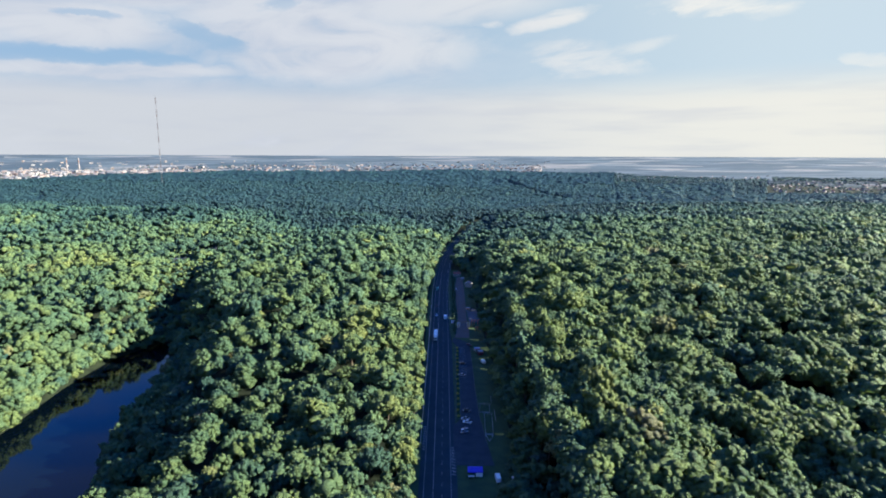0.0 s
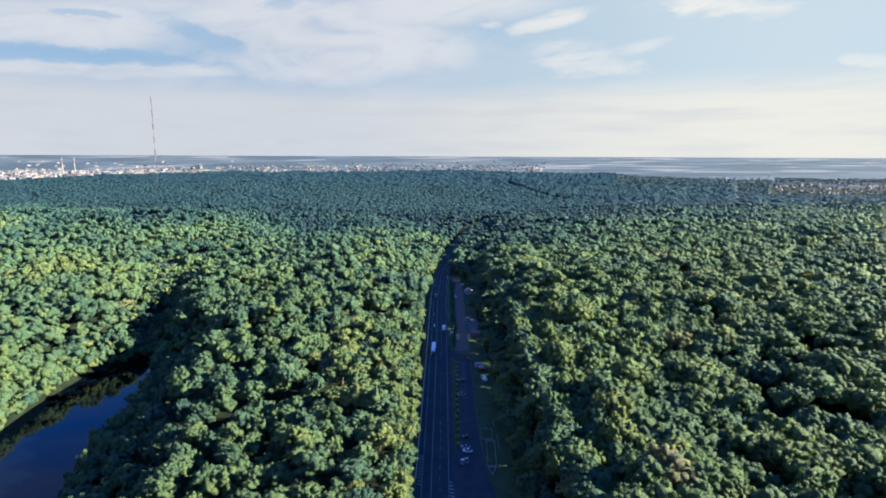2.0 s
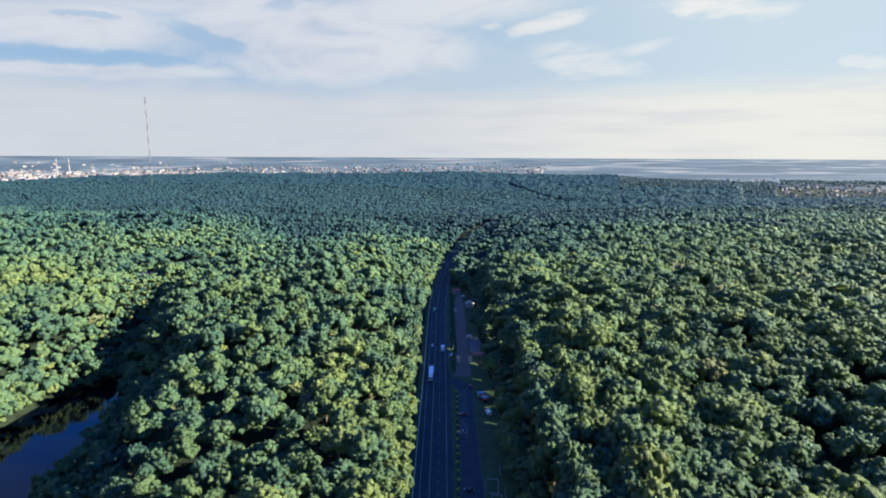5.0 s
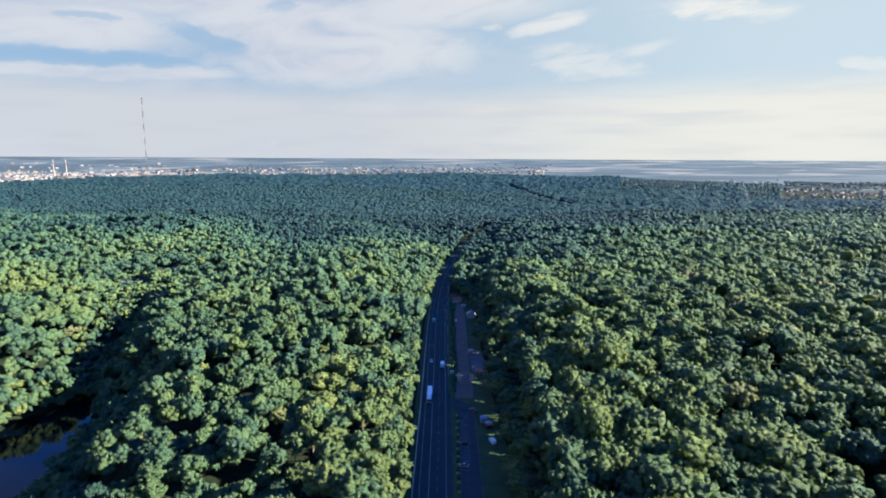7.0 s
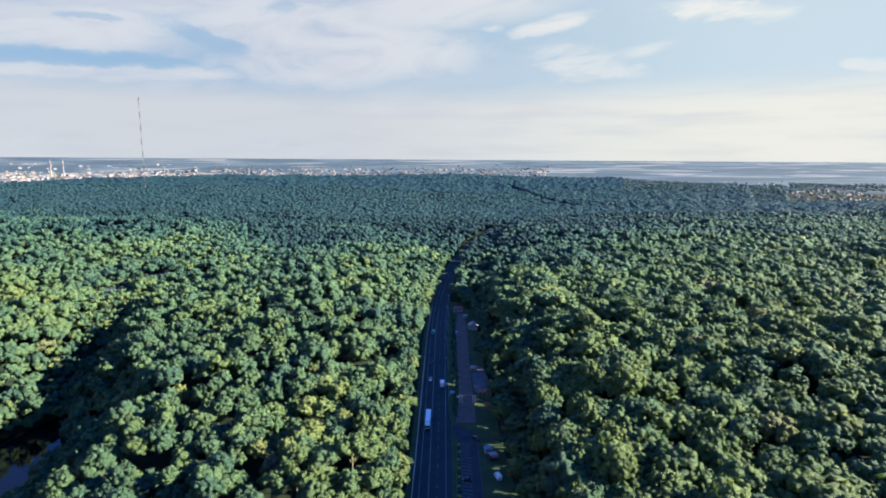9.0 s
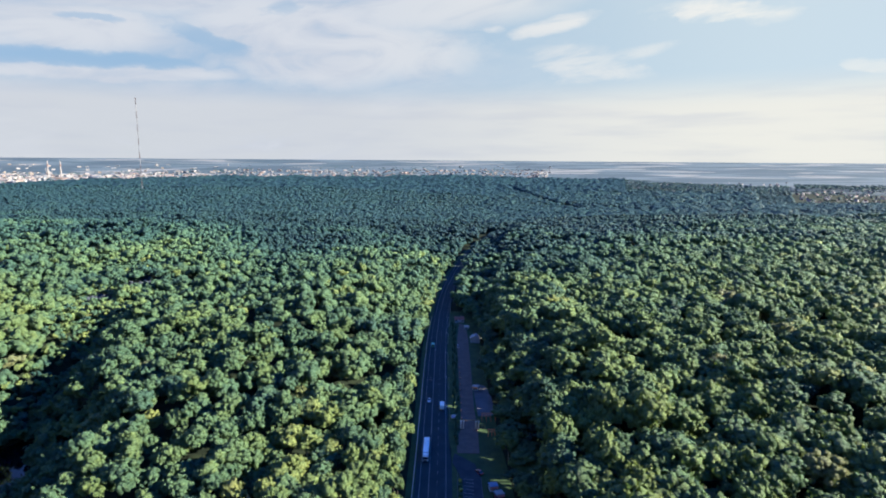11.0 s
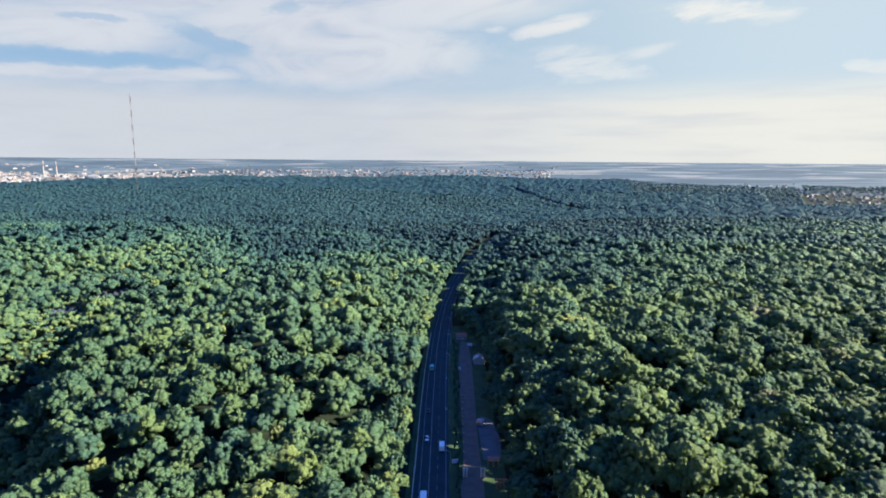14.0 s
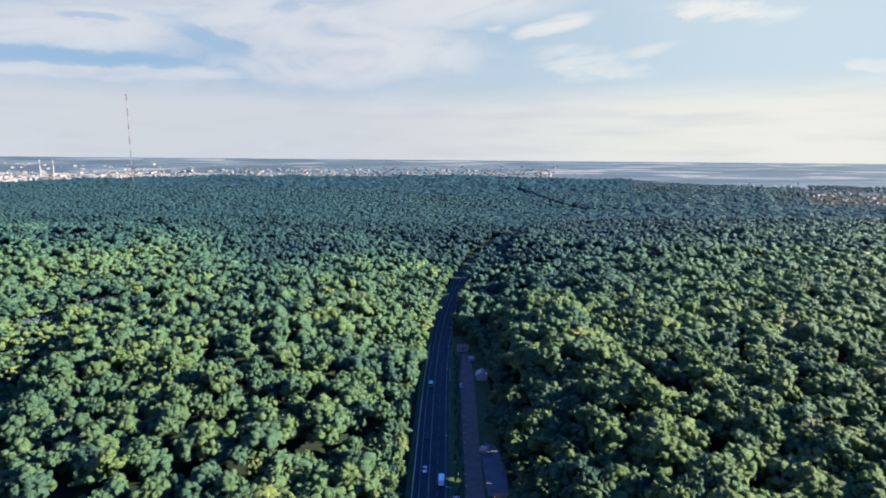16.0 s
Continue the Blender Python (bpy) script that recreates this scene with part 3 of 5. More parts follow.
forest_near = [plant("forest_trees", X[q], Y[q], R[q], H[q], T[q], kinds, LEAVES_MASS, 2) for q, kinds in ((close & (X <= 20), CLOSE_CROWNS), (close & (X > 20), BROAD_CROWNS))]
for wood in forest_near:
    tagged(wood, "dense sunlit broadleaf forest with mixed green crowns", "forest", kind="stuff")
H[mid] = 17 + 0.72 * (H[mid] - 17)
T = haze_tint(X, Y, T)
scrub = ((X + 292 + (Y - 575) * 0.45) / 22) ** 2 + ((Y - 575) / 50) ** 2 < 1      # low scrub before the grey stand
H[scrub], R[scrub], T[scrub] = H[scrub] * 0.6, R[scrub], np.clip(T[scrub] + 0.2, 0, 0.95)
forest_mid = [plant("forest_trees", X[q], Y[q], R[q] * 1.15, H[q], T[q], kinds, LEAVES_MASS, 3) for q, kinds in ((mid & (X <= 20), MID_CROWNS), (mid & (X > 20), BROAD_MID))]
for wood in forest_mid:
    tagged(wood, "dense broadleaf forest covering the rising ground", "forest", kind="stuff")
# lower storey: young trees added under the tall rows behind the car park to block low sun, and on the river's far slope
uy = np.arange(178, 640, 5.0)
ux = np.concatenate([centre_line(uy) + 60, centre_line(uy) + 70, centre_line(uy) + 45])
UX, UY = ux + rng.uniform(-2.5, 2.5, len(ux)), np.tile(uy, 3) + rng.uniform(-2, 2, len(ux))
UR, UH = rng.uniform(4.0, 5.4, len(ux)), np.repeat([17.5, 22.0, 12.0], len(uy)) + rng.uniform(-1.5, 1.5, len(ux))
VX, VY = scatter(17, -345, -205, 170, 640, 7.0)
ok = ((river(VX, VY) > 9) & (VX < np.interp(VY, RIVER_Y, LEFT_BANK) - 8)) | ((VY > 436) & (VX < -236) & (VY < 520)) | ((VY > 446) & (river(VX, VY) < 48))
VX, VY = VX[ok], VY[ok]
UX, UY = np.append(UX, VX), np.append(UY, VY)
UR, UH = np.append(UR, rng.uniform(3.4, 4.6, len(VX))), np.append(UH, rng.uniform(9, 14, len(VX)))
young = plant("forest_trees", UX, UY, UR, UH, rng.uniform(0.2, 0.8, len(UX)), FAR_CROWNS, LEAVES_MASS, 18)
tagged(young, "young broadleaf trees added under the taller ones", "forest", kind="stuff")
X2, Y2 = scatter(4, -1300, 1300, 120, 1440, 13.2)
n2 = nearness(X2, Y2)
ok = ~open_ground(X2, Y2) & (n2 >= 540) & (n2 < 1330) & (np.abs(X2) < 0.90 * Y2 + 60)
X2, Y2 = X2[ok], Y2[ok]
R2, H2, T2 = stature(rng, X2, Y2, len(X2))
H2 = 17 + 0.42 * (H2 - 17) + 2.0 * waves(X2, Y2, 48, 43)


T2 = haze_tint(X2, Y2, T2)
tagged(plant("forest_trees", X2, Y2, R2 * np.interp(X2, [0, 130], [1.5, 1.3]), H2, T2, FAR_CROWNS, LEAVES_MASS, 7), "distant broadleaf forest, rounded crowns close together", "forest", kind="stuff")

# grey-blue saplings added in place of a hazy patch over the wood
GXS, GYS = scatter(51, -350, -270, 590, 676, 4.2)
ok = grey_stand(GXS, GYS) < 0.95
GXS, GYS = GXS[ok], GYS[ok]
saplings = plant("bare_saplings", GXS, GYS, rng.uniform(2.6, 4.2, len(GXS)), rng.uniform(8, 12, len(GXS)), np.full(len(GXS), 0.5), FAR_CROWNS, HAZY_TWIGS, 52)
tagged(saplings, "hazy grey patch built as saplings in the green wood", "saplings", kind="stuff")

# woods behind the start of the flight and out to the sides
X5, Y5 = scatter(24, -200, 200, -90, 119, 10.5)
ok = ~open_ground(X5, Y5) & (river(X5, Y5) > 4)
X5, Y5 = X5[ok], Y5[ok]
R5, H5, T5 = stature(rng, X5, Y5, len(X5))
tagged(plant("forest_trees", X5, Y5, R5 * 1.06, H5, T5, MID_CROWNS, LEAVES_MASS, 25), "broadleaf wood where the flight begins", "forest", kind="stuff")
X4, Y4 = scatter(14, -760, 760, -330, 900, 14.5)
shown = (Y4 > -92) & (Y4 < 118) & (np.abs(X4) < 202)
shown |= (Y4 >= 118) & (nearness(X4, Y4) < 540) & (np.abs(X4) < 0.90 * np.maximum(Y4, 160) + 44)
ok = ~open_ground(X4, Y4) & ~shown & (nearness(X4, Y4) < 530 + 370 * (Y4 < 118)) & (river(X4, Y4) > 4)
X4, Y4 = X4[ok], Y4[ok]
R4, H4, T4 = stature(rng, X4, Y4, len(X4))
tagged(plant("forest_trees", X4, Y4, R4 * 1.45, H4, T4, DISTANT_CROWNS, LEAVES_MASS, 15), "broadleaf forest on both sides of the road", "forest", kind="stuff")

# woods in the dip and on the near face of the ridge
X3, Y3 = scatter(8, -2050, 2050, 1425, 2260, 13.0)
ok = ~open_ground(X3, Y3) & (np.abs(X3) < 0.86 * Y3 + 30) & (rng.rand(len(X3)) > np.where(X3 > 0.56 * Y3, 0.9, 0.2) * village(X3, Y3))
X3, Y3 = X3[ok], Y3[ok]
R3, H3, T3 = stature(rng, X3, Y3, len(X3))
tagged(plant("forest_trees", X3, Y3, R3 * np.where((X3 > 0.5 * Y3) & (Y3 > 1850), 0.9, 1.45), (17 + 0.3 * (H3 - 17) + 2.0 * waves(X3, Y3, 55, 44)) * np.where(X3 > 0.5 * Y3, np.interp(Y3, [1600, 1850], [1.0, 0.5]), 1.0), haze_tint(X3, Y3, T3), DISTANT_CROWNS, LEAVES_MASS, 9), "dark blue-green woods climbing the far ridge", "forest", kind="stuff")

# beyond that, the closed canopy of the ridge: a sheet of rounded crowns
def crown_sheet(x, y, cell, seed):
    """Height above the lowest gaps, and a tint, of a canopy whose crowns stand about a cell apart."""
    r = np.random.RandomState(seed)
    n = 257
    jx, jy, jr, jt = r.uniform(0.1, 0.9, (n, n)), r.uniform(0.1, 0.9, (n, n)), r.uniform(0.75, 1.25, (n, n)), r.uniform(0, 1, (n, n))
    ci, cj = np.floor(x / cell).astype(int), np.floor(y / cell).astype(int)
    best, tint = np.zeros(x.shape), np.zeros(x.shape)
    for di in (-1, 0, 1):
        for dj in (-1, 0, 1):
            i, j = (ci + di) % n, (cj + dj) % n
            d2 = ((ci + di + jx[i, j]) * cell - x) ** 2 + ((cj + dj + jy[i, j]) * cell - y) ** 2
            h = 12.5 * jr[i, j] * np.sqrt(np.clip(1 - d2 / (0.78 * cell * jr[i, j]) ** 2, 0, 1)) + 4 * jt[i, j] * (d2 < (0.78 * cell * jr[i, j]) ** 2)
            tint = np.where(h > best, jt[i, j], tint)
            best = np.maximum(best, h)
    return best, tint


cx, cy = np.arange(-2900, 2901, 6.2), np.arange(2205, 3200, 5.4)
CX, CY = np.meshgrid(cx, cy)
rise_, CT = crown_sheet(CX, CY, 14.5, 34)
CZ = land(CX, CY) + 2.5 + rise_ + 1.5 * waves(CX, CY, 60, 31)
end = np.interp(CX / CY, [-0.90, -0.83, -0.67, -0.51, -0.36, -0.1, 0.2, 0.3, 0.5, 0.9], [2210, 2230, 2420, 2720, 3000, 3080, 3080, 2950, 2640, 2560]) + 50 * waves(CX, CY, 420, 33)
CZ = np.where(open_ground(CX, CY), land(CX, CY) + 4, CZ)
faces = grid_faces(len(cx), len(cy))
keep = ((np.abs(CX) < 0.88 * CY + 40) & (CY < end) & (CX < 0.29 * CY)).ravel()[faces].all(1)
cv, cf = compact(np.stack([CX, CY, CZ], -1).reshape(-1, 3), np.where(keep[:, None], faces, 0)[keep])
used_ = np.unique(faces[keep])
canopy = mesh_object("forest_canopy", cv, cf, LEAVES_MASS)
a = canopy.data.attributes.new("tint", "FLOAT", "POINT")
# tints near 0 paint the ridge in haze blue
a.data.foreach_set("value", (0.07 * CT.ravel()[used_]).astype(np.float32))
tagged(canopy, "dark blue-green wooded ridge on the horizon", "forest", kind="stuff")


# open woods round the far village, with houses between the trees
X6, Y6 = scatter(61, 560, 2600, 2240, 2960, 13.5)
T6 = X6 / Y6
ok = (T6 > 0.285) & (T6 < 0.95) & (Y6 < np.interp(T6, [0.3, 0.5, 0.95], [2960, 2640, 2520])) & (rng.rand(len(X6)) > np.where(T6 > 0.56, 0.85, 0.35) * village(X6, Y6))
X6, Y6 = X6[ok], Y6[ok]
H6 = np.where(village(X6, Y6) > 0, 9.0, 15.0) + rng.uniform(-2, 3, len(X6))
# low tints here too: haze blue in the leaf colour
tagged(plant("forest_trees", X6, Y6, rng.uniform(6, 9, len(X6)), H6, rng.uniform(0.0, 0.16, len(X6)), DISTANT_CROWNS, LEAVES_MASS, 62), "dark open woods round a far village", "forest", kind="stuff")


# the trees beside the road, one by one
def tree(name, k, label):
    r = np.random.RandomState(90 + k)
    base = new(name)
    tv, tf = trunk_shape(r, 12.0, 0.30)
    mesh_object("trunk", tv, tf, BARK, base)
    v, f = NEAR_CROWNS[k]
    v2 = v * 5.4
    v2[:, 2] += 18.5 - v2[:, 2].max()
    mesh_object("crown", v2, f, LEAVES, base)
    return tagged(base, label, "tree", "trees beside the road")


KINDS = ["broad oak with a rounded deep green crown", "tall linden with a lumpy mid-green crown", "ash tree with a loose pale green crown", "hornbeam with a dense dark crown",
         "maple with a wide sunlit crown", "young oak with a narrow green crown", "aspen with an airy olive crown", "old linden with a broken uneven crown"]
models, used = [tree("tree", k, KINDS[k]) for k in range(8)], set()
for x, y, q, h in zip(X[single], Y[single], R[single], H[single]):
    k = rng.randint(8)
    m = pose(x, y, float(land(x, y)), 0, 0, rng.uniform(0, 360))
    size = Matrix.Diagonal((q / 5.4, q / 5.4, h / 18.5, 1))
    if k in used:
        copy_thing(models[k], m).scale = (q / 5.4, q / 5.4, h / 18.5)
    else:
        used.add(k)
        models[k].matrix_basis = m @ size


# ---------------------------------------------------------------- building kit
def part(name, bm, mat, parent, label=""):
    me = bpy.data.meshes.new(name)
    bm.to_mesh(me)
    bm.free()
    me.materials.append(mat)
    ob = new(name, me)
    ob.parent = parent
    return tagged(ob, label)


def block(bm, x0, x1, y0, y1, z0, z1, bevel=0.0, taper=0.0):
    """A box, drawn in by taper at the top, with rounded edges if bevel is given."""
    q = [bm.verts.new(p) for p in ((x0, y0, z0), (x1, y0, z0), (x1, y1, z0), (x0, y1, z0))]
    t = taper
    q += [bm.verts.new(p) for p in ((x0 + t, y0 + t, z1), (x1 - t, y0 + t, z1), (x1 - t, y1 - t, z1), (x0 + t, y1 - t, z1))]
    f = [bm.faces.new([q[i] for i in k]) for k in ((3, 2, 1, 0), (4, 5, 6, 7), (0, 1, 5, 4), (1, 2, 6, 5), (2, 3, 7, 6), (3, 0, 4, 7))]
    if bevel:
        edges = list({e for g in f for e in g.edges})
        bmesh.ops.bevel(bm, geom=edges, offset=bevel, segments=1, affect="EDGES", profile=0.6)
    return bm


def box(*a, **k):
    return block(bmesh.new(), *a, **k)


def tube(bm, a, b, ra, rb, sides=8):
    """A tapered rod between two points."""
    a, b = Vector(a), Vector(b)
    q = (b - a).to_track_quat("Z", "Y").to_matrix()
    rings = []
    for p, r in ((a, ra), (b, rb)):
        rings.append([bm.verts.new(p + q @ Vector((r * math.cos(k * 6.2832 / sides), r * math.sin(k * 6.2832 / sides), 0))) for k in range(sides)])
    for k in range(sides):
        bm.faces.new((rings[0][k], rings[0][(k + 1) % sides], rings[1][(k + 1) % sides], rings[1][k]))
    bm.faces.new(rings[1])
    bm.faces.new(rings[0][::-1])
    return bm


def rod(*a, **k):
    return tube(bmesh.new(), *a, **k)


def profile(points, y0, y1, inset=0.0):
    """A side view in x and z, carried across from y0 to y1; the sides lean in by inset at the top."""
    bm = bmesh.new()
    zs = [z for _, z in points]
    lo, hi = min(zs), max(zs)
    rows = []
    for y, s in ((y0, 1), (y1, -1)):
        rows.append([bm.verts.new((x, y + s * inset * (z - lo) / (hi - lo), z)) for x, z in points])
    n = len(points)
    for k in range(n):
        bm.faces.new((rows[0][k], rows[0][(k + 1) % n], rows[1][(k + 1) % n], rows[1][k]))
    bm.faces.new(rows[0][::-1])
    bm.faces.new(rows[1])
    bmesh.ops.recalc_face_normals(bm, faces=bm.faces)
    return bm


def at(ob, x, y, turn=0.0, z=None):
    """Sets a thing on the ground."""
    ob.matrix_basis = pose(x, y, float(land(x, y)) + 0.02 if z is None else z, 0, 0, turn)
    return ob


def paint(name, colour, rough=0.5, metal=0.0, spec=0.5):
    dark = tuple(c * 0.8 for c in colour)
    return mottled(name, dark, colour, 0.8, rough, 12.0, 0, metal, spec)


WHITE = paint("white_paint", (0.80, 0.80, 0.79))
RED, ORANGE = paint("red_paint", (0.55, 0.06, 0.04)), paint("orange_paint", (0.62, 0.20, 0.07), 0.7)
BLUE, MINT = paint("blue_cloth", (0.05, 0.04, 0.46), 0.8), paint("mint_paint", (0.16, 0.62, 0.50))
DARK, GREY = paint("dark_paint", (0.020, 0.022, 0.028), 0.3), paint("grey_paint", (0.24, 0.25, 0.27), 0.4)
STEEL = paint("galvanised_steel", (0.52, 0.54, 0.56), 0.4, 0.8)
RUBBER, GLASS = paint("rubber", (0.02, 0.02, 0.02), 0.9), paint("tinted_glass", (0.015, 0.020, 0.028), 0.08)
LAMP_GLASS, BRICK = paint("lamp_glass", (0.85, 0.82, 0.70), 0.2), paint("brick_red", (0.30, 0.10, 0.07), 0.85)
ROOF_GREY = paint("roof_sheet", (0.30, 0.31, 0.33), 0.6)
PANEL, SAND = paint("concrete_panel", (0.66, 0.66, 0.65), 0.8), paint("pale_brick", (0.56, 0.47, 0.38), 0.85)
KERB = paint("kerb_stone", (0.09, 0.09, 0.09), 0.9)
WEATHERED = paint("weathered_white", (0.30, 0.31, 0.32), 0.8)
TIMBER = paint("timber", (0.28, 0.18, 0.10), 0.8)
MAROON = paint("maroon_paint", (0.16, 0.02, 0.03), 0.3)
YELLOW_LEAF, DARK_LEAF = mottled("yellow_leaves", (0.16, 0.15, 0.03), (0.34, 0.29, 0.05), 0.9, 0.7, 4.0, 0.2), mottled("thuja_leaves", (0.018, 0.045, 0.022), (0.035, 0.075, 0.035), 0.8, 0.8, 4.0, 0.2)
BLUE_PAVING = mottled("court_asphalt", (0.07, 0.075, 0.085), (0.10, 0.105, 0.115), 0.2, 0.85, 5.0, 0.01)


# ---------------------------------------------------------------- road furniture and markings
def strip(name, parent, y0, y1, a, b, z=0.114, mat=PAINT, step=6.0):
    return ribbon(name, np.append(np.arange(y0, y1, step), y1), a, b, z, mat, parent)


strip("centre_line", road, 60, 900, -0.09, 0.09)
strip("edge_line", road, 60, 900, 7.20, 7.36)
strip("edge_line", road, 60, 900, -3.95, -3.80)
for y in np.arange(150, 720, 8.0):
    strip("lane_dash", road, y, y + 3.0, 3.50, 3.62, step=3.0)
for k in range(10):
    y = 215 + k * 2.4
    for name, a, b in (("hatch_stripe", 7.8 - 0.02 * k, 9.5), ("hatch_stripe", -5.8, -4.3)):
        if a < 0:
            y += 20
        c = float(centre_line(y))
        bm = bmesh.new()
        q = [bm.verts.new(p) for p in ((c + a, y, 0.116), (c + b, y - 0.9, 0.116), (c + b, y - 0.35, 0.116), (c + a, y + 0.55, 0.116))]
        bm.faces.new(q)
        part(name, bm, PAINT, road)

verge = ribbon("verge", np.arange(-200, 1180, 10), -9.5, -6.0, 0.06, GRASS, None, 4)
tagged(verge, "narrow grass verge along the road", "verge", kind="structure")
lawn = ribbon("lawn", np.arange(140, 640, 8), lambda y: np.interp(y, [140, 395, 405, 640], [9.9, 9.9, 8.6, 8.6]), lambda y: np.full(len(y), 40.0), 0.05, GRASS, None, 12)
tagged(lawn, "shaded mown grass between car park and trees", "lawn", kind="structure")


def guard_rail(y0, y1, offset, label):
    base = new("guard_rail")
    ys = np.arange(y0, y1, 4.0)
    post = rod((0, 0, 0), (0, 0, 0.78), 0.06, 0.06, sides=6)
    first = part("post", post, STEEL, base)
    for i, y in enumerate(ys):
        o = first if i == 0 else first.copy()
        if i:
            scene.collection.objects.link(o)
        o.location = (float(centre_line(y)) + offset, y, 0.05)
    bm = bmesh.new()
    for y in ys[:-1]:
        c0, c1 = float(centre_line(y)) + offset + 0.08, float(centre_line(y + 4)) + offset + 0.08
        for z0, z1, d in ((0.50, 0.62, 0.06), (0.62, 0.66, 0.0), (0.66, 0.80, 0.06)):
            q = [bm.verts.new(p) for p in ((c0 + d, y, z0), (c1 + d, y + 4, z0), (c1 + d, y + 4, z1), (c0 + d, y, z1))]
            bm.faces.new(q)
        q = [bm.verts.new(p) for p in ((c0 - 0.12, y, 0.81), (c0 + 0.10, y, 0.81), (c1 + 0.10, y + 4, 0.81), (c1 - 0.12, y + 4, 0.81))]
        bm.faces.new(q)
    part("beam", bm, STEEL, base, "corrugated galvanised beam")
    return tagged(base, label, "guard rail")


guard_rail(236, 620, -6.7, "long galvanised steel guard rail beside the road")


# ---------------------------------------------------------------- car park and entrance
def flat(name, points, z, mat, label, category, kind="structure"):
    bm = bmesh.new()
    top = [bm.verts.new((x, y, z)) for x, y in points]
    low = [bm.verts.new((x, y, -0.3)) for x, y in points]
    bm.faces.new(top)
    n = len(points)
    for k in range(n):
        bm.faces.new((low[k], low[(k + 1) % n], top[(k + 1) % n], top[k]))
    bmesh.ops.recalc_face_normals(bm, faces=bm.faces)
    return tagged(part(name, bm, mat, None), label, category, kind=kind)


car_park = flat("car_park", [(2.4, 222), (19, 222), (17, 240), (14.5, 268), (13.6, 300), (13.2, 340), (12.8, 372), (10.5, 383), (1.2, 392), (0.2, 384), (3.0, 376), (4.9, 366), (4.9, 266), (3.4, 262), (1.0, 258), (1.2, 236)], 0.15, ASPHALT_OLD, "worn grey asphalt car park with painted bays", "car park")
alley = flat("alley", [(2.6, 392), (13.0, 392), (13.2, 416), (12.0, 440), (11.9, 500), (11.6, 560), (10.5, 592), (5.0, 600), (3.2, 560), (3.4, 500), (4.6, 440), (4.4, 416), (2.2, 404)], 0.16, PAVING, "pinkish paved entrance alley", "alley")
court = flat("court", [(13.9, 430), (22.5, 430), (23.0, 452), (20.0, 470), (14.6, 474), (12.6, 462)], 0.15, BLUE_PAVING, "grey paved court beside the alley", "court")


def kerb(parent, pts, high=0.14, wide=0.22, mat=None):
    for (xa, ya), (xb, yb) in zip(pts, pts[1:]):
        d = Vector((xb - xa, yb - ya, 0))
        n = Vector((-d.y, d.x, 0)).normalized() * wide / 2
        bm = bmesh.new()
        low = [Vector((xa, ya, 0.02)) + n, Vector((xb, yb, 0.02)) + n, Vector((xb, yb, 0.02)) - n, Vector((xa, ya, 0.02)) - n]
        a = [bm.verts.new(p) for p in low]
        b = [bm.verts.new(p + Vector((0, 0, 0.13 + high))) for p in low]
        bm.faces.new(b)
        for k in range(4):
            bm.faces.new((a[k], a[(k + 1) % 4], b[(k + 1) % 4], b[k]))
        bmesh.ops.recalc_face_normals(bm, faces=bm.faces)
        part("kerb", bm, mat or KERB, parent)


kerb(car_park, [(17, 240), (14.5, 268), (13.6, 300), (13.2, 340), (12.8, 372)])
kerb(car_park, [(4.9, 266), (4.9, 366)])
kerb(car_park, [(2.4, 262), (2.6, 376)])
kerb(court, [(13.9, 430), (12.6, 462)], 0.2, 0.3)
kerb(alley, [(12.0, 440), (11.9, 500), (11.6, 560)])
for k in range(22):
    y = 318.5 + k * 2.5
    bm = bmesh.new()
    bm.faces.new([bm.verts.new(p) for p in ((5.3, y, 0.165), (9.3, y - 1.0, 0.165), (9.3, y - 0.82, 0.165), (5.3, y + 0.18, 0.165))])
    part("bay_line", bm, PAINT, car_park)


def shrub(name, seed, mat, label, category, group, wide, high):
    r = np.random.RandomState(seed)
    base = new(name)
    v, f = lumpy_crown(seed, 9, 2, high / wide, 60)
    mesh_object("leaves", v * wide, f, mat, base, False)
    sv, sf = trunk_shape(r, high * 0.5, 0.05, 2)
    mesh_object("stem", sv, sf, BARK, base)
    return tagged(base, label, category, group)


yellow = shrub("shrub", 201, YELLOW_LEAF, "small yellow-leaved shrub in the car park strip", "shrub", "shrubs along the car park", 0.85, 1.3)
green = shrub("shrub", 202, DARK_LEAF, "clipped dark green shrub in the car park strip", "shrub", "shrubs along the car park", 0.8, 1.1)
strip_bed = flat("planting_bed", [(2.7, 262), (4.8, 266), (4.8, 366), (2.9, 374)], 0.2, GRASS, "narrow planted bed between road and car park", "planting bed")
sy = np.arange(267, 372, 3.4)
for k, y in enumerate(sy):
    src = yellow if k % 2 == 0 else green
    m = pose(3.75 + 0.25 * math.sin(k * 2.1), float(y), 0.18, 0, 0, k * 77)
    if k < 2:
        src.matrix_basis = m
    else:
        copy_thing(src, m)


def conifer(seed):
    """A thuja: a narrow pointed cone of leafy sprays."""
    r = np.random.RandomState(seed)
    base = new("thuja")
    v, f = ICO[2]
    up = (v[:, 2] + 1) / 2
    w = np.stack([v[:, 0] * (1.05 - 0.72 * up), v[:, 1] * (1.05 - 0.72 * up), up * 4.2], -1)
    w[:, :2] *= 1 + r.uniform(-0.2, 0.2, (len(w), 1))
    mesh_object("leaves", w + (0, 0, 0.25), f, DARK_LEAF, base, False)
    tv, tf = trunk_shape(r, 1.2, 0.09, 0)
    mesh_object("trunk", tv, tf, BARK, base)
    return tagged(base, "dark narrow thuja in the hedge row by the alley", "thuja", "thujas by the alley")


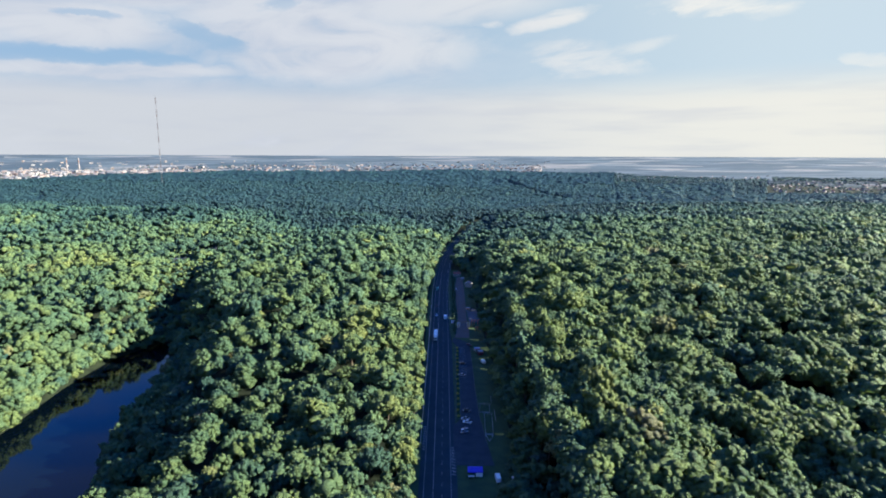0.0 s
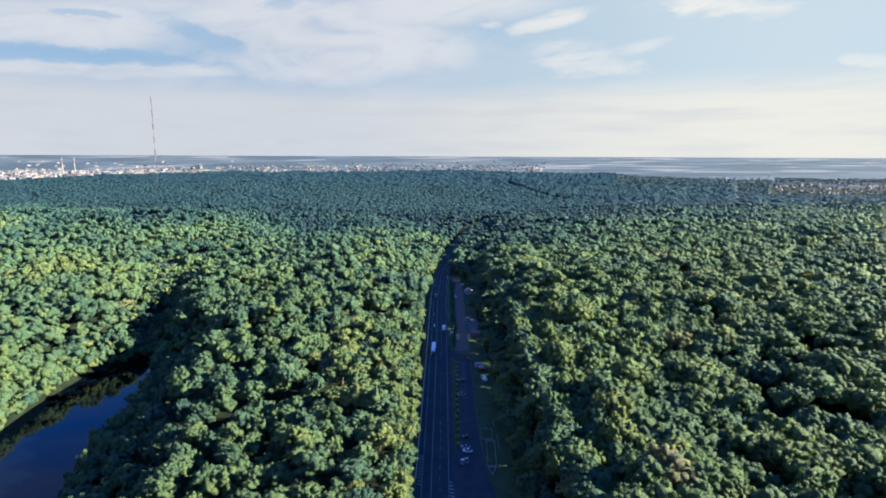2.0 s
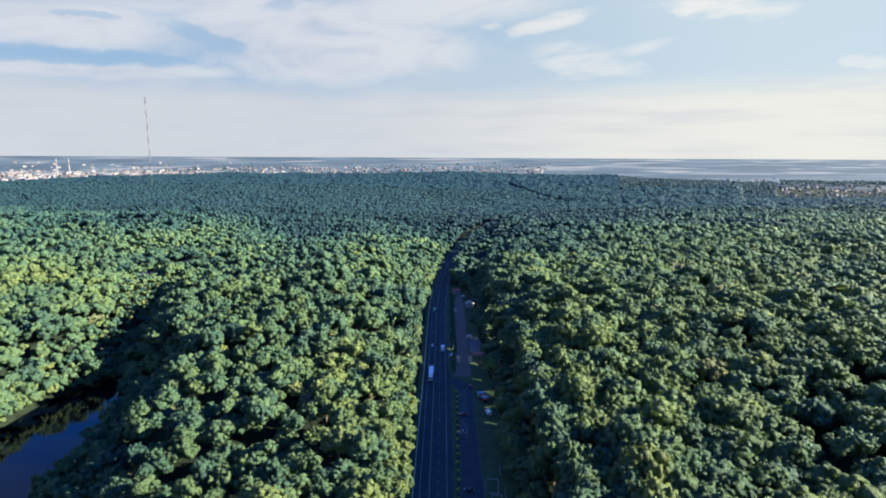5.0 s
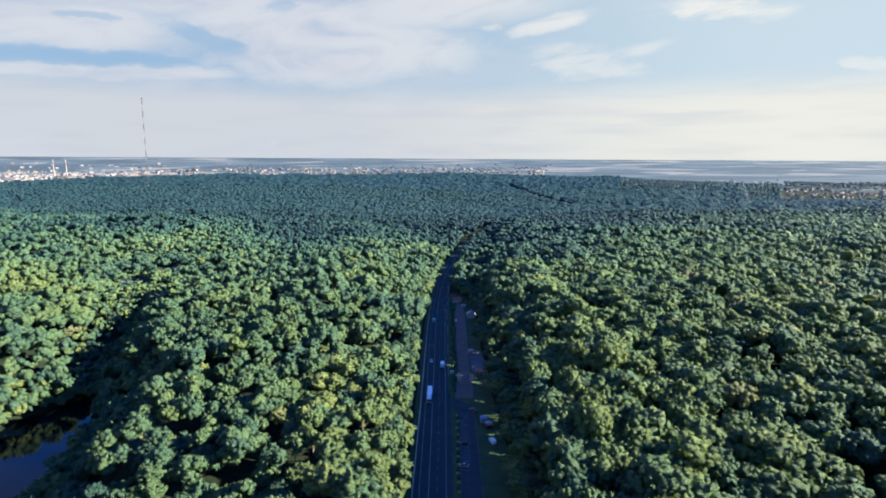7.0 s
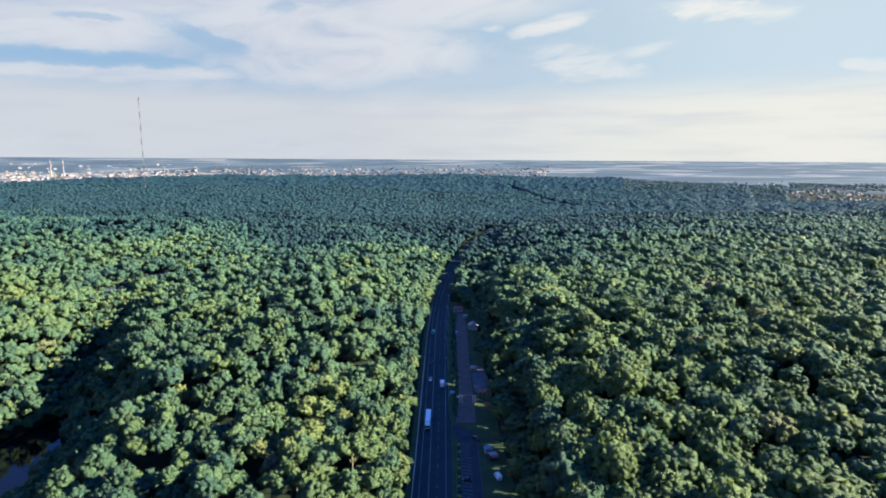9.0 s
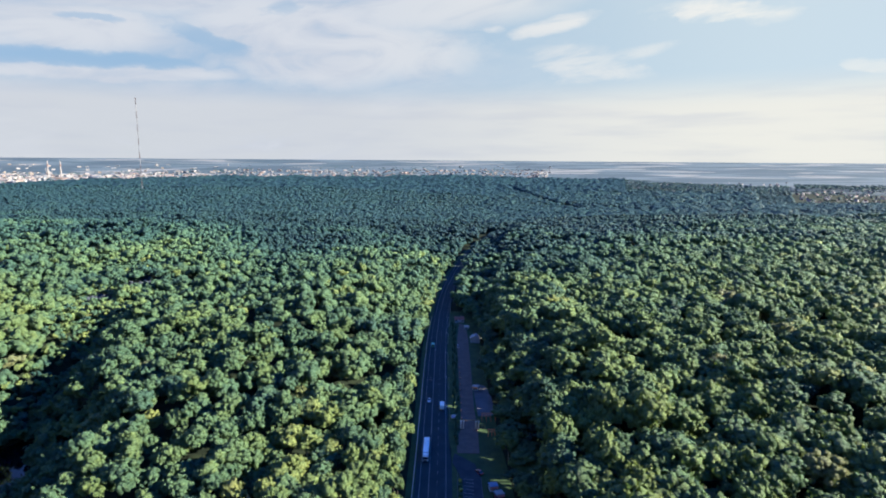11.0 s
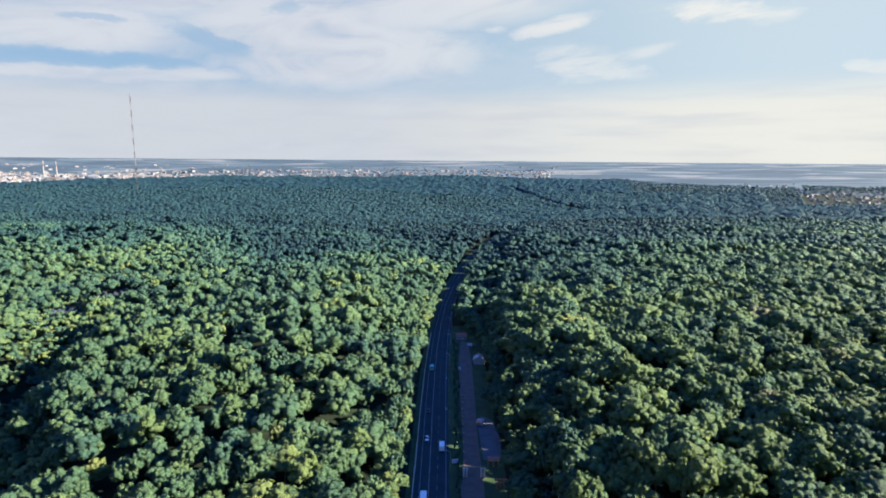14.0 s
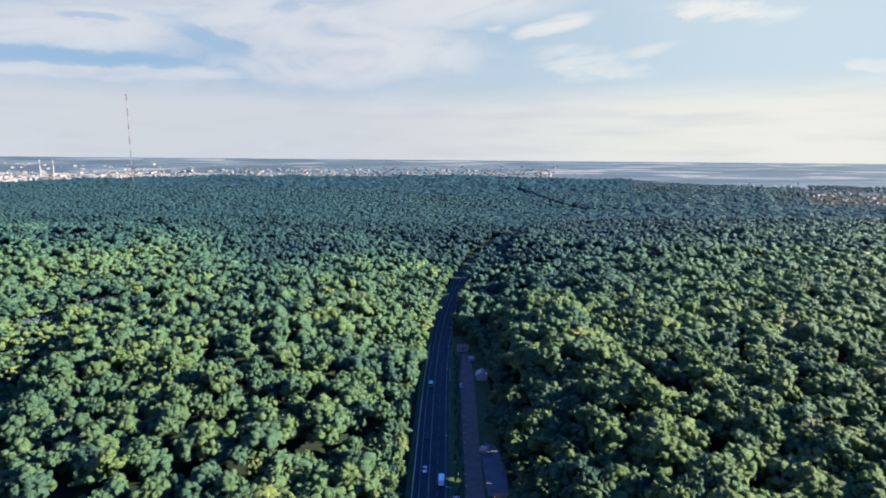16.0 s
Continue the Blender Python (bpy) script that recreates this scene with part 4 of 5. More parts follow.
thuja = conifer(301)
row = [(0.4 + 0.9 * math.sin(k * 1.7) + (1.2 if k % 3 == 0 else 0), 399 + k * 4.1) for k in range(48)]
row = [(x + float(np.interp(y, [399, 500, 600], [1.2, 0.6, -0.4])), y) for x, y in row]
for k, (x, y) in enumerate(row):
    m = pose(x, y, float(land(x, y)), 0, 0, k * 53)
    o = thuja if k == 0 else copy_thing(thuja, m)
    o.matrix_basis = m
    s = 0.75 + 0.35 * ((k * 37) % 10) / 10
    o.scale = (s, s, s)


def car(name, body_mat, label, category="car", length=4.3, high=1.46, wide=1.78, van=False):
    """A car that heads along +x, on four wheels."""
    base = new(name)
    h, a = length / 2, 0.30
    if van:
        side = [(-h, 0.35), (h, 0.35), (h, 0.95), (h - 0.7, 1.15), (h - 1.25, high), (-h + 0.1, high), (-h, high - 0.3)]
        cab = [(h - 0.95, 1.12), (h - 1.42, high - 0.12), (h - 2.3, high - 0.12), (h - 2.3, 1.12)]
    else:
        side = [(-h, 0.42), (-h + 0.1, 0.30), (h - 0.1, 0.30), (h, 0.45), (h - 0.05, 0.72), (h - 1.05, 0.90), (-h + 0.75, 0.95), (-h + 0.05, 0.92)]
        cab = [(h - 1.10, 0.88), (h - 1.80, high), (-h + 1.25, high), (-h + 0.45, 0.93)]
    body = part("body", profile(side, -wide / 2, wide / 2, 0.06), body_mat, base)
    if van:
        part("window", profile(cab, -wide / 2 - 0.01, wide / 2 + 0.01, 0.08), GLASS, body)
    else:
        part("window", profile(cab, -wide / 2 + 0.06, wide / 2 - 0.06, 0.18), GLASS, body)
        part("roof", box(-h + 1.32, h - 1.86, -wide / 2 + 0.25, wide / 2 - 0.25, high - 0.01, high + 0.04, bevel=0.02), body_mat, body)
    for sx in (-h + 0.82, h - 0.85):
        for sy2 in (-1, 1):
            w = part("wheel", rod((sx, sy2 * (wide / 2 - 0.22), 0.32), (sx, sy2 * (wide / 2 + 0.01), 0.32), 0.32, 0.32, sides=12), RUBBER, base)
            part("rim", rod((sx, sy2 * (wide / 2), 0.32), (sx, sy2 * (wide / 2 + 0.025), 0.32), 0.19, 0.17, sides=8), STEEL, w)
    for sy2 in (-1, 1):
        y0 = sy2 * (wide / 2 - 0.30)
        part("headlight", box(h - 0.12, h + 0.01, y0 - 0.17, y0 + 0.17, 0.60, 0.72), LAMP_GLASS, base)
        part("tail_light", box(-h - 0.01, -h + 0.08, y0 - 0.16, y0 + 0.16, 0.68, 0.84), RED, base)
    return tagged(base, label, category)


PARKED = [
    (7.9, 273.2, 168, DARK, "dark saloon car parked in the car park"), (7.2, 264.2, 172, GREY, "grey hatchback parked beside a dark car"),
    (8.0, 260.6, 170, WHITE, "white car parked at the end of the row"), (5.6, 251.4, 80, STEEL, "silver car standing by the car park entry"),
    (7.4, 252.4, 95, GREY, "grey estate car near the car park entry"), (6.9, 340.0, 168, DARK, "black car alone in a painted bay"),
    (12.2, 375.6, 120, MAROON, "dark maroon car at the head of the car park"), (3.7, 540.6, 92, WHITE, "white car parked on the alley"),
    (6.0, 321.0, 168, GREY, "grey car parked in a painted bay"),
]
for x, y, turn, mat, label in PARKED:
    at(car("car", mat, label), x, y, turn, 0.17)
at(car("van", WHITE, "white delivery van parked under the trees", "van", 5.2, 2.2, 1.95, True), 19.6, 211.5, 96, 0.07)
at(car("van", WHITE, "white van parked on the grass edge", "van", 5.0, 2.1, 1.95, True), 26.2, 209.5, 88, 0.07)
at(car("van", WHITE, "white van parked beside the snack kiosk", "van", 5.0, 2.1, 1.95, True), 20.4, 342.5, 108, 0.07)
for y, off, turn, mat, label in ((448, -2.0, -90, WHITE, "white car driving along the road"), (478, -2.2, -90, DARK, "dark car driving along the road")):
    at(car("car", mat, label), float(centre_line(y)) + off, y, turn, 0.11)


def articulated_lorry():
    """A tractor with a long box trailer that heads along +x."""
    base = new("lorry")
    trailer = part("trailer", box(-13.3, 0.2, -1.25, 1.25, 1.15, 3.95, bevel=0.06), WHITE, base, "long white box trailer")
    for z in (1.20, 3.86):
        part("trailer_rail", box(-13.34, 0.24, -1.28, 1.28, z, z + 0.08), STEEL, trailer)
    part("chassis", box(-13.0, 3.2, -0.45, 0.45, 0.75, 1.10), DARK, base)
    cab = part("cab", profile([(0.9, 0.7), (3.1, 0.7), (3.15, 1.6), (2.95, 2.9), (2.5, 3.7), (0.9, 3.75)], -1.22, 1.22, 0.10), WHITE, base, "white tractor cab")
    part("windscreen", profile([(3.10, 1.85), (3.17, 1.85), (3.02, 2.85), (2.94, 2.85)], -1.08, 1.08), GLASS, cab)
    part("grille", box(3.10, 3.20, -0.9, 0.9, 0.75, 1.45), DARK, cab)
    for s in (-1, 1):
        part("mirror", box(2.85, 3.0, s * 1.42 - 0.1, s * 1.42 + 0.1, 1.9, 2.6), DARK, cab)
        part("headlight", box(3.14, 3.21, s * 1.0 - 0.16, s * 1.0 + 0.16, 0.85, 1.05), LAMP_GLASS, cab)
    for x in (-12.0, -10.7, -9.4, -0.3, 2.2):
        for s in (-1, 1):
            w = part("wheel", rod((x, s * 0.85, 0.5), (x, s * 1.2, 0.5), 0.5, 0.5, sides=14), RUBBER, base)
            part("rim", rod((x, s * 1.2, 0.5), (x, s * 1.24, 0.5), 0.28, 0.24, sides=8), STEEL, w)
    return tagged(base, "white articulated lorry driving on the shaded road", "lorry")


at(articulated_lorry(), float(centre_line(386)) - 2.0, 386, -90, 0.11)


def flatbed(cab_mat, load_mat, label):
    base = new("truck")
    part("chassis", box(-5.0, 2.4, -0.5, 0.5, 0.7, 1.0), DARK, base)
    part("bed", box(-5.2, 0.7, -1.2, 1.2, 1.0, 1.25, bevel=0.03), load_mat, base)
    part("headboard", box(0.6, 0.72, -1.2, 1.2, 1.25, 2.2), load_mat, base)
    part("boom", profile([(-5.0, 1.4), (0.3, 1.9), (0.3, 2.3), (-5.0, 1.7)], -0.3, 0.3), load_mat, base)
    cab = part("cab", profile([(0.9, 0.7), (2.9, 0.7), (2.95, 1.6), (2.7, 2.6), (0.9, 2.75)], -1.15, 1.15, 0.08), cab_mat, base)
    part("windscreen", profile([(2.90, 1.65), (2.97, 1.65), (2.78, 2.5), (2.70, 2.5)], -1.0, 1.0), GLASS, cab)
    for x in (-3.9, -2.6, 1.9):
        for s in (-1, 1):
            w = part("wheel", rod((x, s * 0.8, 0.48), (x, s * 1.15, 0.48), 0.48, 0.48, sides=12), RUBBER, base)
            part("rim", rod((x, s * 1.15, 0.48), (x, s * 1.18, 0.48), 0.25, 0.22, sides=8), STEEL, w)
    return tagged(base, label, "truck")


at(flatbed(MINT, MINT, "mint green crane truck driving on the road"), float(centre_line(540)) - 2.2, 540, -90, 0.11)


def box_truck():
    base = new("truck")
    part("chassis", box(-4.4, 2.2, -0.5, 0.5, 0.65, 0.95), DARK, base)
    part("box_body", box(-4.5, 0.6, -1.2, 1.2, 0.95, 3.3, bevel=0.05), WHITE, base, "white box body")
    cab = part("cab", profile([(0.8, 0.6), (2.6, 0.6), (2.65, 1.4), (2.3, 2.3), (0.8, 2.4)], -1.1, 1.1, 0.08), WHITE, base)
    part("windscreen", profile([(2.60, 1.45), (2.67, 1.45), (2.40, 2.2), (2.32, 2.2)], -0.95, 0.95), GLASS, cab)
    for x in (-3.3, 1.6):
        for s in (-1, 1):
            w = part("wheel", rod((x, s * 0.8, 0.42), (x, s * 1.12, 0.42), 0.42, 0.42, sides=12), RUBBER, base)
            part("rim", rod((x, s * 1.12, 0.42), (x, s * 1.15, 0.42), 0.22, 0.2, sides=8), STEEL, w)
    return tagged(base, "white box truck driving away along the road", "truck")


at(box_truck(), float(centre_line(440)) + 5.4, 440, 90, 0.11)


# market tent on the grass
tent = new("tent")
for x in (-3.0, 3.0):
    for y in (-2.0, 2.0):
        part("pole", rod((x, y, 0), (x, y, 2.3), 0.04, 0.04, sides=6), STEEL, tent)
bm = bmesh.new()
q = [bm.verts.new(p) for p in ((-3.2, -2.2, 2.3), (3.2, -2.2, 2.3), (3.2, 2.2, 2.3), (-3.2, 2.2, 2.3), (-1.2, 0, 3.3), (1.2, 0, 3.3))]
for k in ((0, 1, 5, 4), (1, 2, 5), (2, 3, 4, 5), (3, 0, 4)):
    bm.faces.new([q[i] for i in k])
low = [bm.verts.new(p) for p in ((-3.2, -2.2, 2.0), (3.2, -2.2, 2.0), (3.2, 2.2, 2.0), (-3.2, 2.2, 2.0))]
for k in range(4):
    bm.faces.new((low[k], low[(k + 1) % 4], q[(k + 1) % 4], q[k]))
part("canopy", bm, BLUE, tent, "bright ultramarine cloth canopy")
part("side_wall", box(0.2, 3.0, -2.05, -2.0, 0.1, 1.9), WHITE, tent, "white cloth side wall")
tagged(tent, "bright blue market tent with a white side wall", "tent")
at(tent, 10.3, 215.4, 0, 0.07)
counter = new("counter")
part("top", box(-1.3, 1.3, -0.4, 0.4, 0.92, 1.0), WHITE, counter)
for x in (-1.2, 1.1):
    part("leg", box(x, x + 0.1, -0.35, 0.35, 0.0, 0.92), STEEL, counter)
at(tagged(counter, "white serving counter beside the blue tent", "counter"), 8.6, 212.4, 0, 0.07)


# fenced gardens beside the car park
def garden_fence(x0, x1, y0, y1, lean, label):
    base = new("fence")
    c = [(x0, y0), (x1, y0), (x1 + lean, y1), (x0 + lean, y1), (x0, y0)]
    for (xa, ya), (xb, yb) in zip(c, c[1:]):
        n = max(2, round(math.hypot(xb - xa, yb - ya) / 2.4))
        for k in range(n):
            t = k / n
            x, y = xa + (xb - xa) * t, ya + (yb - ya) * t
            part("post", rod((x, y, 0), (x, y, 1.15), 0.07, 0.06, sides=6), WEATHERED, base)
        for z in (0.45, 1.0):
            part("rail", rod((xa, ya, z), (xb, yb, z), 0.055, 0.055, sides=6), WEATHERED, base)
    return tagged(base, label, "fence")


garden_fence(14.9, 20.0, 271.5, 281.5, 0.5, "low white wooden fence round a small garden")
garden_fence(16.6, 20.4, 248.5, 270.0, 0.6, "white fence round a long flower garden")
for pts, label in (([(15.1, 271.8), (19.8, 271.8), (20.3, 281.2), (15.5, 281.2)], "small fenced garden plot with dark planting"), ([(16.8, 249), (20.2, 249), (20.8, 269.5), (17.4, 269.5)], "long fenced flower bed with dark planting")):
    flat("garden_bed", pts, 0.12, GRASS, label, "garden bed")
for x, y0, y1 in ((22.6, 262, 276), (21.8, 284, 292)):
    bench = new("railing")
    for y in np.arange(y0, y1, 2.0):
        part("post", rod((x, y, 0), (x, y, 0.9), 0.05, 0.05, sides=6), WEATHERED, bench)
    part("rail", rod((x, y0, 0.9), (x, y1 - 1, 0.9), 0.08, 0.08, sides=6), WEATHERED, bench)
    tagged(bench, "white tubular railing at the wood's edge", "railing")
frame_pts = [(-1.7, 1.6, 1.6), (1.7, 1.6, 1.6), (0, -1.9, 0.1)]
heart = new("photo_frame")
for a, b in ((0, 1), (1, 2), (2, 0)):
    part("bar", rod(frame_pts[a], frame_pts[b], 0.11, 0.11, sides=8), WEATHERED, heart)
for x in (-1.7, 1.7):
    part("leg", rod((x, 1.6, 0), (x, 1.6, 1.6), 0.055, 0.055, sides=6), WEATHERED, heart)
at(tagged(heart, "white three-cornered photo frame on the grass", "photo frame"), 18.2, 244.4, 0, 0.12)


ROOF_BLUE = paint("roof_blue", (0.12, 0.20, 0.34), 0.5)


def kiosk(wall, roof, awning, label, w=3.4, d=2.6):
    base = new("kiosk")
    body = part("wall", box(-w / 2, w / 2, -d / 2, d / 2, 0, 2.5, bevel=0.03), wall, base)
    part("hatch", box(-w / 2 + 0.5, w / 2 - 0.5, -d / 2 - 0.03, -d / 2, 1.0, 2.0), GLASS, body)
    part("roof", box(-w / 2 - 0.25, w / 2 + 0.25, -d / 2 - 0.25, d / 2 + 0.25, 2.5, 2.75, taper=0.15), roof, base)
    part("awning", profile([(-d / 2 - 1.3, 1.95), (-d / 2 - 1.3, 2.02), (-d / 2, 2.42), (-d / 2, 2.35)], -w / 2, w / 2), awning, base).rotation_euler = (0, 0, radians(90))
    return tagged(base, label, "kiosk")


at(kiosk(WEATHERED, ROOF_BLUE, BRICK, "small white kiosk with blue roof and red awning"), 17.4, 363.5, 12)
at(kiosk(WEATHERED, WEATHERED, ORANGE, "white kiosk with an orange awning on the alley"), 13.9, 464.5, -20)
at(kiosk(MAROON, GREY, BRICK, "dark red snack kiosk beside the white one"), 19.4, 358.0, 20)
at(kiosk(WEATHERED, WEATHERED, WEATHERED, "cream ticket kiosk at the end of the alley", 3.2, 3.0), 11.0, 584, 8)


# entrance gate of the park
gate = new("gate")
for x in (-4.5, -3.2, 3.2, 4.5):
    pillar = part("pillar", box(x - 0.38, x + 0.38, -0.38, 0.38, 0, 4.2, bevel=0.05), SAND, gate, "pale brick gate pillar")
    part("pillar_cap", box(x - 0.5, x + 0.5, -0.5, 0.5, 4.2, 4.45, taper=0.12), PANEL, pillar)
part("crossbeam", box(-4.9, 4.9, -0.18, 0.18, 4.46, 4.9), TIMBER, gate, "dark timber crossbeam")
for x0, x1 in ((-7.6, -4.9), (4.9, 7.8)):
    wing = part("wing_fence", box(x0, x1, -0.06, 0.06, 0.15, 0.3), DARK, gate)
    part("wing_rail", box(x0, x1, -0.06, 0.06, 1.5, 1.6), DARK, wing)
    for k in range(12):
        x = x0 + (x1 - x0) * (k + 0.5) / 12
        part("bar", box(x - 0.03, x + 0.03, -0.03, 0.03, 0.0, 1.7), DARK, wing)
tagged(gate, "park entrance gate with brick pillars and timber beam", "gate")
at(gate, 9.0, 416.0, 0, 0.16)


def pergola(x, y, w, d, high, label):
    base = new("pergola")
    for sx in (-w / 2, -w / 6, w / 6, w / 2):
        for sy2 in (-d / 2, d / 2):
            part("post", box(sx - 0.09, sx + 0.09, sy2 - 0.09, sy2 + 0.09, 0, high), ORANGE, base)
    for sy2 in (-d / 2, d / 2):
        part("beam", box(-w / 2 - 0.3, w / 2 + 0.3, sy2 - 0.08, sy2 + 0.08, high, high + 0.2), ORANGE, base)
    n = int(w / 0.55)
    for k in range(n):
        sx = -w / 2 + w * (k + 0.5) / n
        part("slat", box(sx - 0.06, sx + 0.06, -d / 2 - 0.4, d / 2 + 0.4, high + 0.2, high + 0.36), ORANGE, base)
    return at(tagged(base, label, "pergola"), x, y)


pergola(19.2, 425.5, 7.2, 3.0, 3.2, "orange-red timber pergola beside the gate")
pergola(20.6, 409.0, 5.0, 2.4, 2.8, "low red timber pergola under the trees")


def bench(name="bench"):
    base = new(name)
    for k in range(4):
        part("slat", box(-0.9, 0.9, -0.25 + k * 0.13, -0.15 + k * 0.13, 0.44, 0.48), ORANGE, base)
    for k in range(2):
        part("back_slat", box(-0.9, 0.9, 0.30, 0.34, 0.60 + k * 0.16, 0.72 + k * 0.16), ORANGE, base)
    for x in (-0.75, 0.75):
        part("leg", box(x - 0.04, x + 0.04, -0.25, 0.34, 0, 0.44), DARK, base)
    return tagged(base, "reddish slatted park bench along the alley", "bench", "benches along the alley")


seat = bench()
for k in range(9):
    m = pose(4.9 - 0.02 * k, 427 + k * 9.0, 0.17, 0, 0, 90)
    if k == 0:
        seat.matrix_basis = m
    else:
        copy_thing(seat, m)


def street_lamp():
    base = new("street_lamp")
    part("base_plate", box(-0.18, 0.18, -0.18, 0.18, 0, 0.12), GREY, base)
    part("pole", rod((0, 0, 0), (0, 0, 7.6), 0.09, 0.055, sides=8), STEEL, base)
    arm = part("arm", rod((0, 0, 7.5), (-1.5, 0, 8.0), 0.045, 0.04, sides=6), STEEL, base)
    part("lamp_head", box(-2.1, -1.4, -0.14, 0.14, 7.93, 8.08, bevel=0.03), LAMP_GLASS, arm)
    return tagged(base, "slender steel street lamp at the road's edge", "street lamp", "street lamps")


lamp = street_lamp()
for k, y in enumerate((424, 465, 506, 548, 590, 632)):
    m = pose(float(centre_line(y)) + 9.2, y, float(land(centre_line(y) + 9.2, y)) + 0.02)
    if k == 0:
        lamp.matrix_basis = m
    else:
        copy_thing(lamp, m)

board = new("signboard")
for x in (-1.0, 1.0):
    part("post", rod((x, 0, 0), (x, 0, 3.2), 0.06, 0.06, sides=6), STEEL, board)
panel = part("panel", box(-1.4, 1.4, -0.06, 0.06, 1.5, 3.4, bevel=0.02), WHITE, board, "white sign panel with blue bands")
for z in (1.8, 2.5):
    part("band", box(-1.2, 1.2, -0.075, -0.062, z, z + 0.3), BLUE, panel)
at(tagged(board, "white and blue roadside signboard by the gate", "signboard"), 0.7, 424.6, 10)


def house(name, w, d, eaves, ridge, wall_mat, roof_mat, label, group="", windows=2, category="house"):
    """A gabled house, ridge along x."""
    base = new(name)
    wall = part("wall", profile([(-d / 2, 0), (d / 2, 0), (d / 2, eaves), (0, ridge - 0.12), (-d / 2, eaves)], -w / 2, w / 2), wall_mat, base)
    wall.rotation_euler = (0, 0, radians(90))
    s = (ridge - eaves) / (d / 2)
    e = d / 2 + 0.5
    ze = eaves - 0.5 * s
    roof = part("roof", profile([(-e, ze), (0, ridge), (e, ze), (e, ze + 0.2), (0, ridge + 0.2), (-e, ze + 0.2)], -w / 2 - 0.4, w / 2 + 0.4), roof_mat, base)
    roof.rotation_euler = (0, 0, radians(90))
    part("chimney", box(w * 0.2, w * 0.2 + 0.6, 0.6, 1.2, eaves, ridge + 0.8), BRICK, base)
    for k in range(windows):
        x = -w / 2 + w * (k + 0.5) / windows
        win = part("window", box(x - 0.65, x + 0.65, -d / 2 - 0.05, -d / 2 + 0.02, eaves * 0.35, eaves * 0.80), WHITE, base)
        part("pane", box(x - 0.52, x + 0.52, -d / 2 - 0.07, -d / 2 - 0.052, eaves * 0.39, eaves * 0.76), GLASS, win)
    return tagged(base, label, category, group)


h1 = house("house", 6.5, 7.0, 3.4, 5.6, WEATHERED, ROOF_GREY, "cream park house with a grey gabled roof")
at(h1, 16.8, 553, 84)
h2 = house("house", 7.5, 5.0, 2.8, 4.4, WEATHERED, BRICK, "low white service house behind the alley", windows=3)
at(h2, 5.2, 604, 4)


# ---------------------------------------------------------------- far things: mast, chimneys, town, village
def radio_mast(x, y, height):
    z = float(land(x, y))
    base = new("radio_mast")
    n, w = 14, 1.5
    for k in range(n):
        z0, z1 = height * k / n, height * (k + 1) / n
        bm = bmesh.new()
        corners = [(w * math.cos(a), w * math.sin(a)) for a in (0.5, 2.594, 4.689)]
        for cx_, cy_ in corners:
            tube(bm, (cx_, cy_, z0), (cx_, cy_, z1), 0.42, 0.42, 5)
        bays = 4
        for b in range(bays):
            za, zb = z0 + (z1 - z0) * b / bays, z0 + (z1 - z0) * (b + 1) / bays
            for i in range(3):
                p, q = corners[i], corners[(i + 1) % 3]
                tube(bm, (*p, za), (*q, zb), 0.24, 0.24, 4)
                tube(bm, (*p, zb), (*q, zb), 0.24, 0.24, 4)
        part("lattice_section", bm, MAST_RED if k % 2 else MAST_GREY, base, "red lattice section" if k % 2 else "grey lattice section")
    for level in (0.32, 0.62, 0.92):
        for a in (0.5, 2.594, 4.689):
            far = height * 0.42
            gx_, gy_ = math.cos(a) * far, math.sin(a) * far
            part("guy_wire", rod((0, 0, height * level), (gx_, gy_, float(land(x + gx_, y + gy_)) - z), 0.03, 0.03, sides=4), MAST_GREY, base)
    part("antenna", rod((0, 0, height), (0, 0, height + 9), 0.25, 0.08, sides=6), MAST_GREY, base)
    tagged(base, "very tall red and grey guyed lattice radio mast", "radio mast")
    base.matrix_basis = pose(x, y, z)


MAST_RED, MAST_GREY = paint("mast_red", (0.040, 0.026, 0.030), 0.7), paint("mast_grey", (0.13, 0.14, 0.16), 0.7)
radio_mast(-1119, 2116, 330)


PALE = paint("pale_plaster", (0.19, 0.18, 0.18), 0.85)
PALE_ROOF = paint("dull_red_tiles", (0.13, 0.075, 0.065), 0.85)
DULL, OCHRE = paint("panel_grey", (0.12, 0.12, 0.13), 0.85), paint("ochre_plaster", (0.17, 0.145, 0.13), 0.85)


def smokestack(x, y, height, label):
    base = new("smokestack")
    n = 7
    for k in range(n):
        r0, r1 = 3.8 - 1.6 * k / n, 3.8 - 1.6 * (k + 1) / n
        part("band", rod((0, 0, height * k / n - (3 if k == 0 else 0)), (0, 0, height * (k + 1) / n), r0, r1, sides=12), PALE if k % 2 == 0 or k < 4 else PALE_ROOF, base)
    part("rim", rod((0, 0, height), (0, 0, height + 1.5), 2.4, 2.4, sides=12), GREY, base)
    return at(tagged(base, label, "smokestack"), x, y)


smokestack(-1962, 2800, 84, "tall pale smokestack with red bands in the town")
smokestack(-1912, 2818, 84, "tall pale smokestack beside another one")


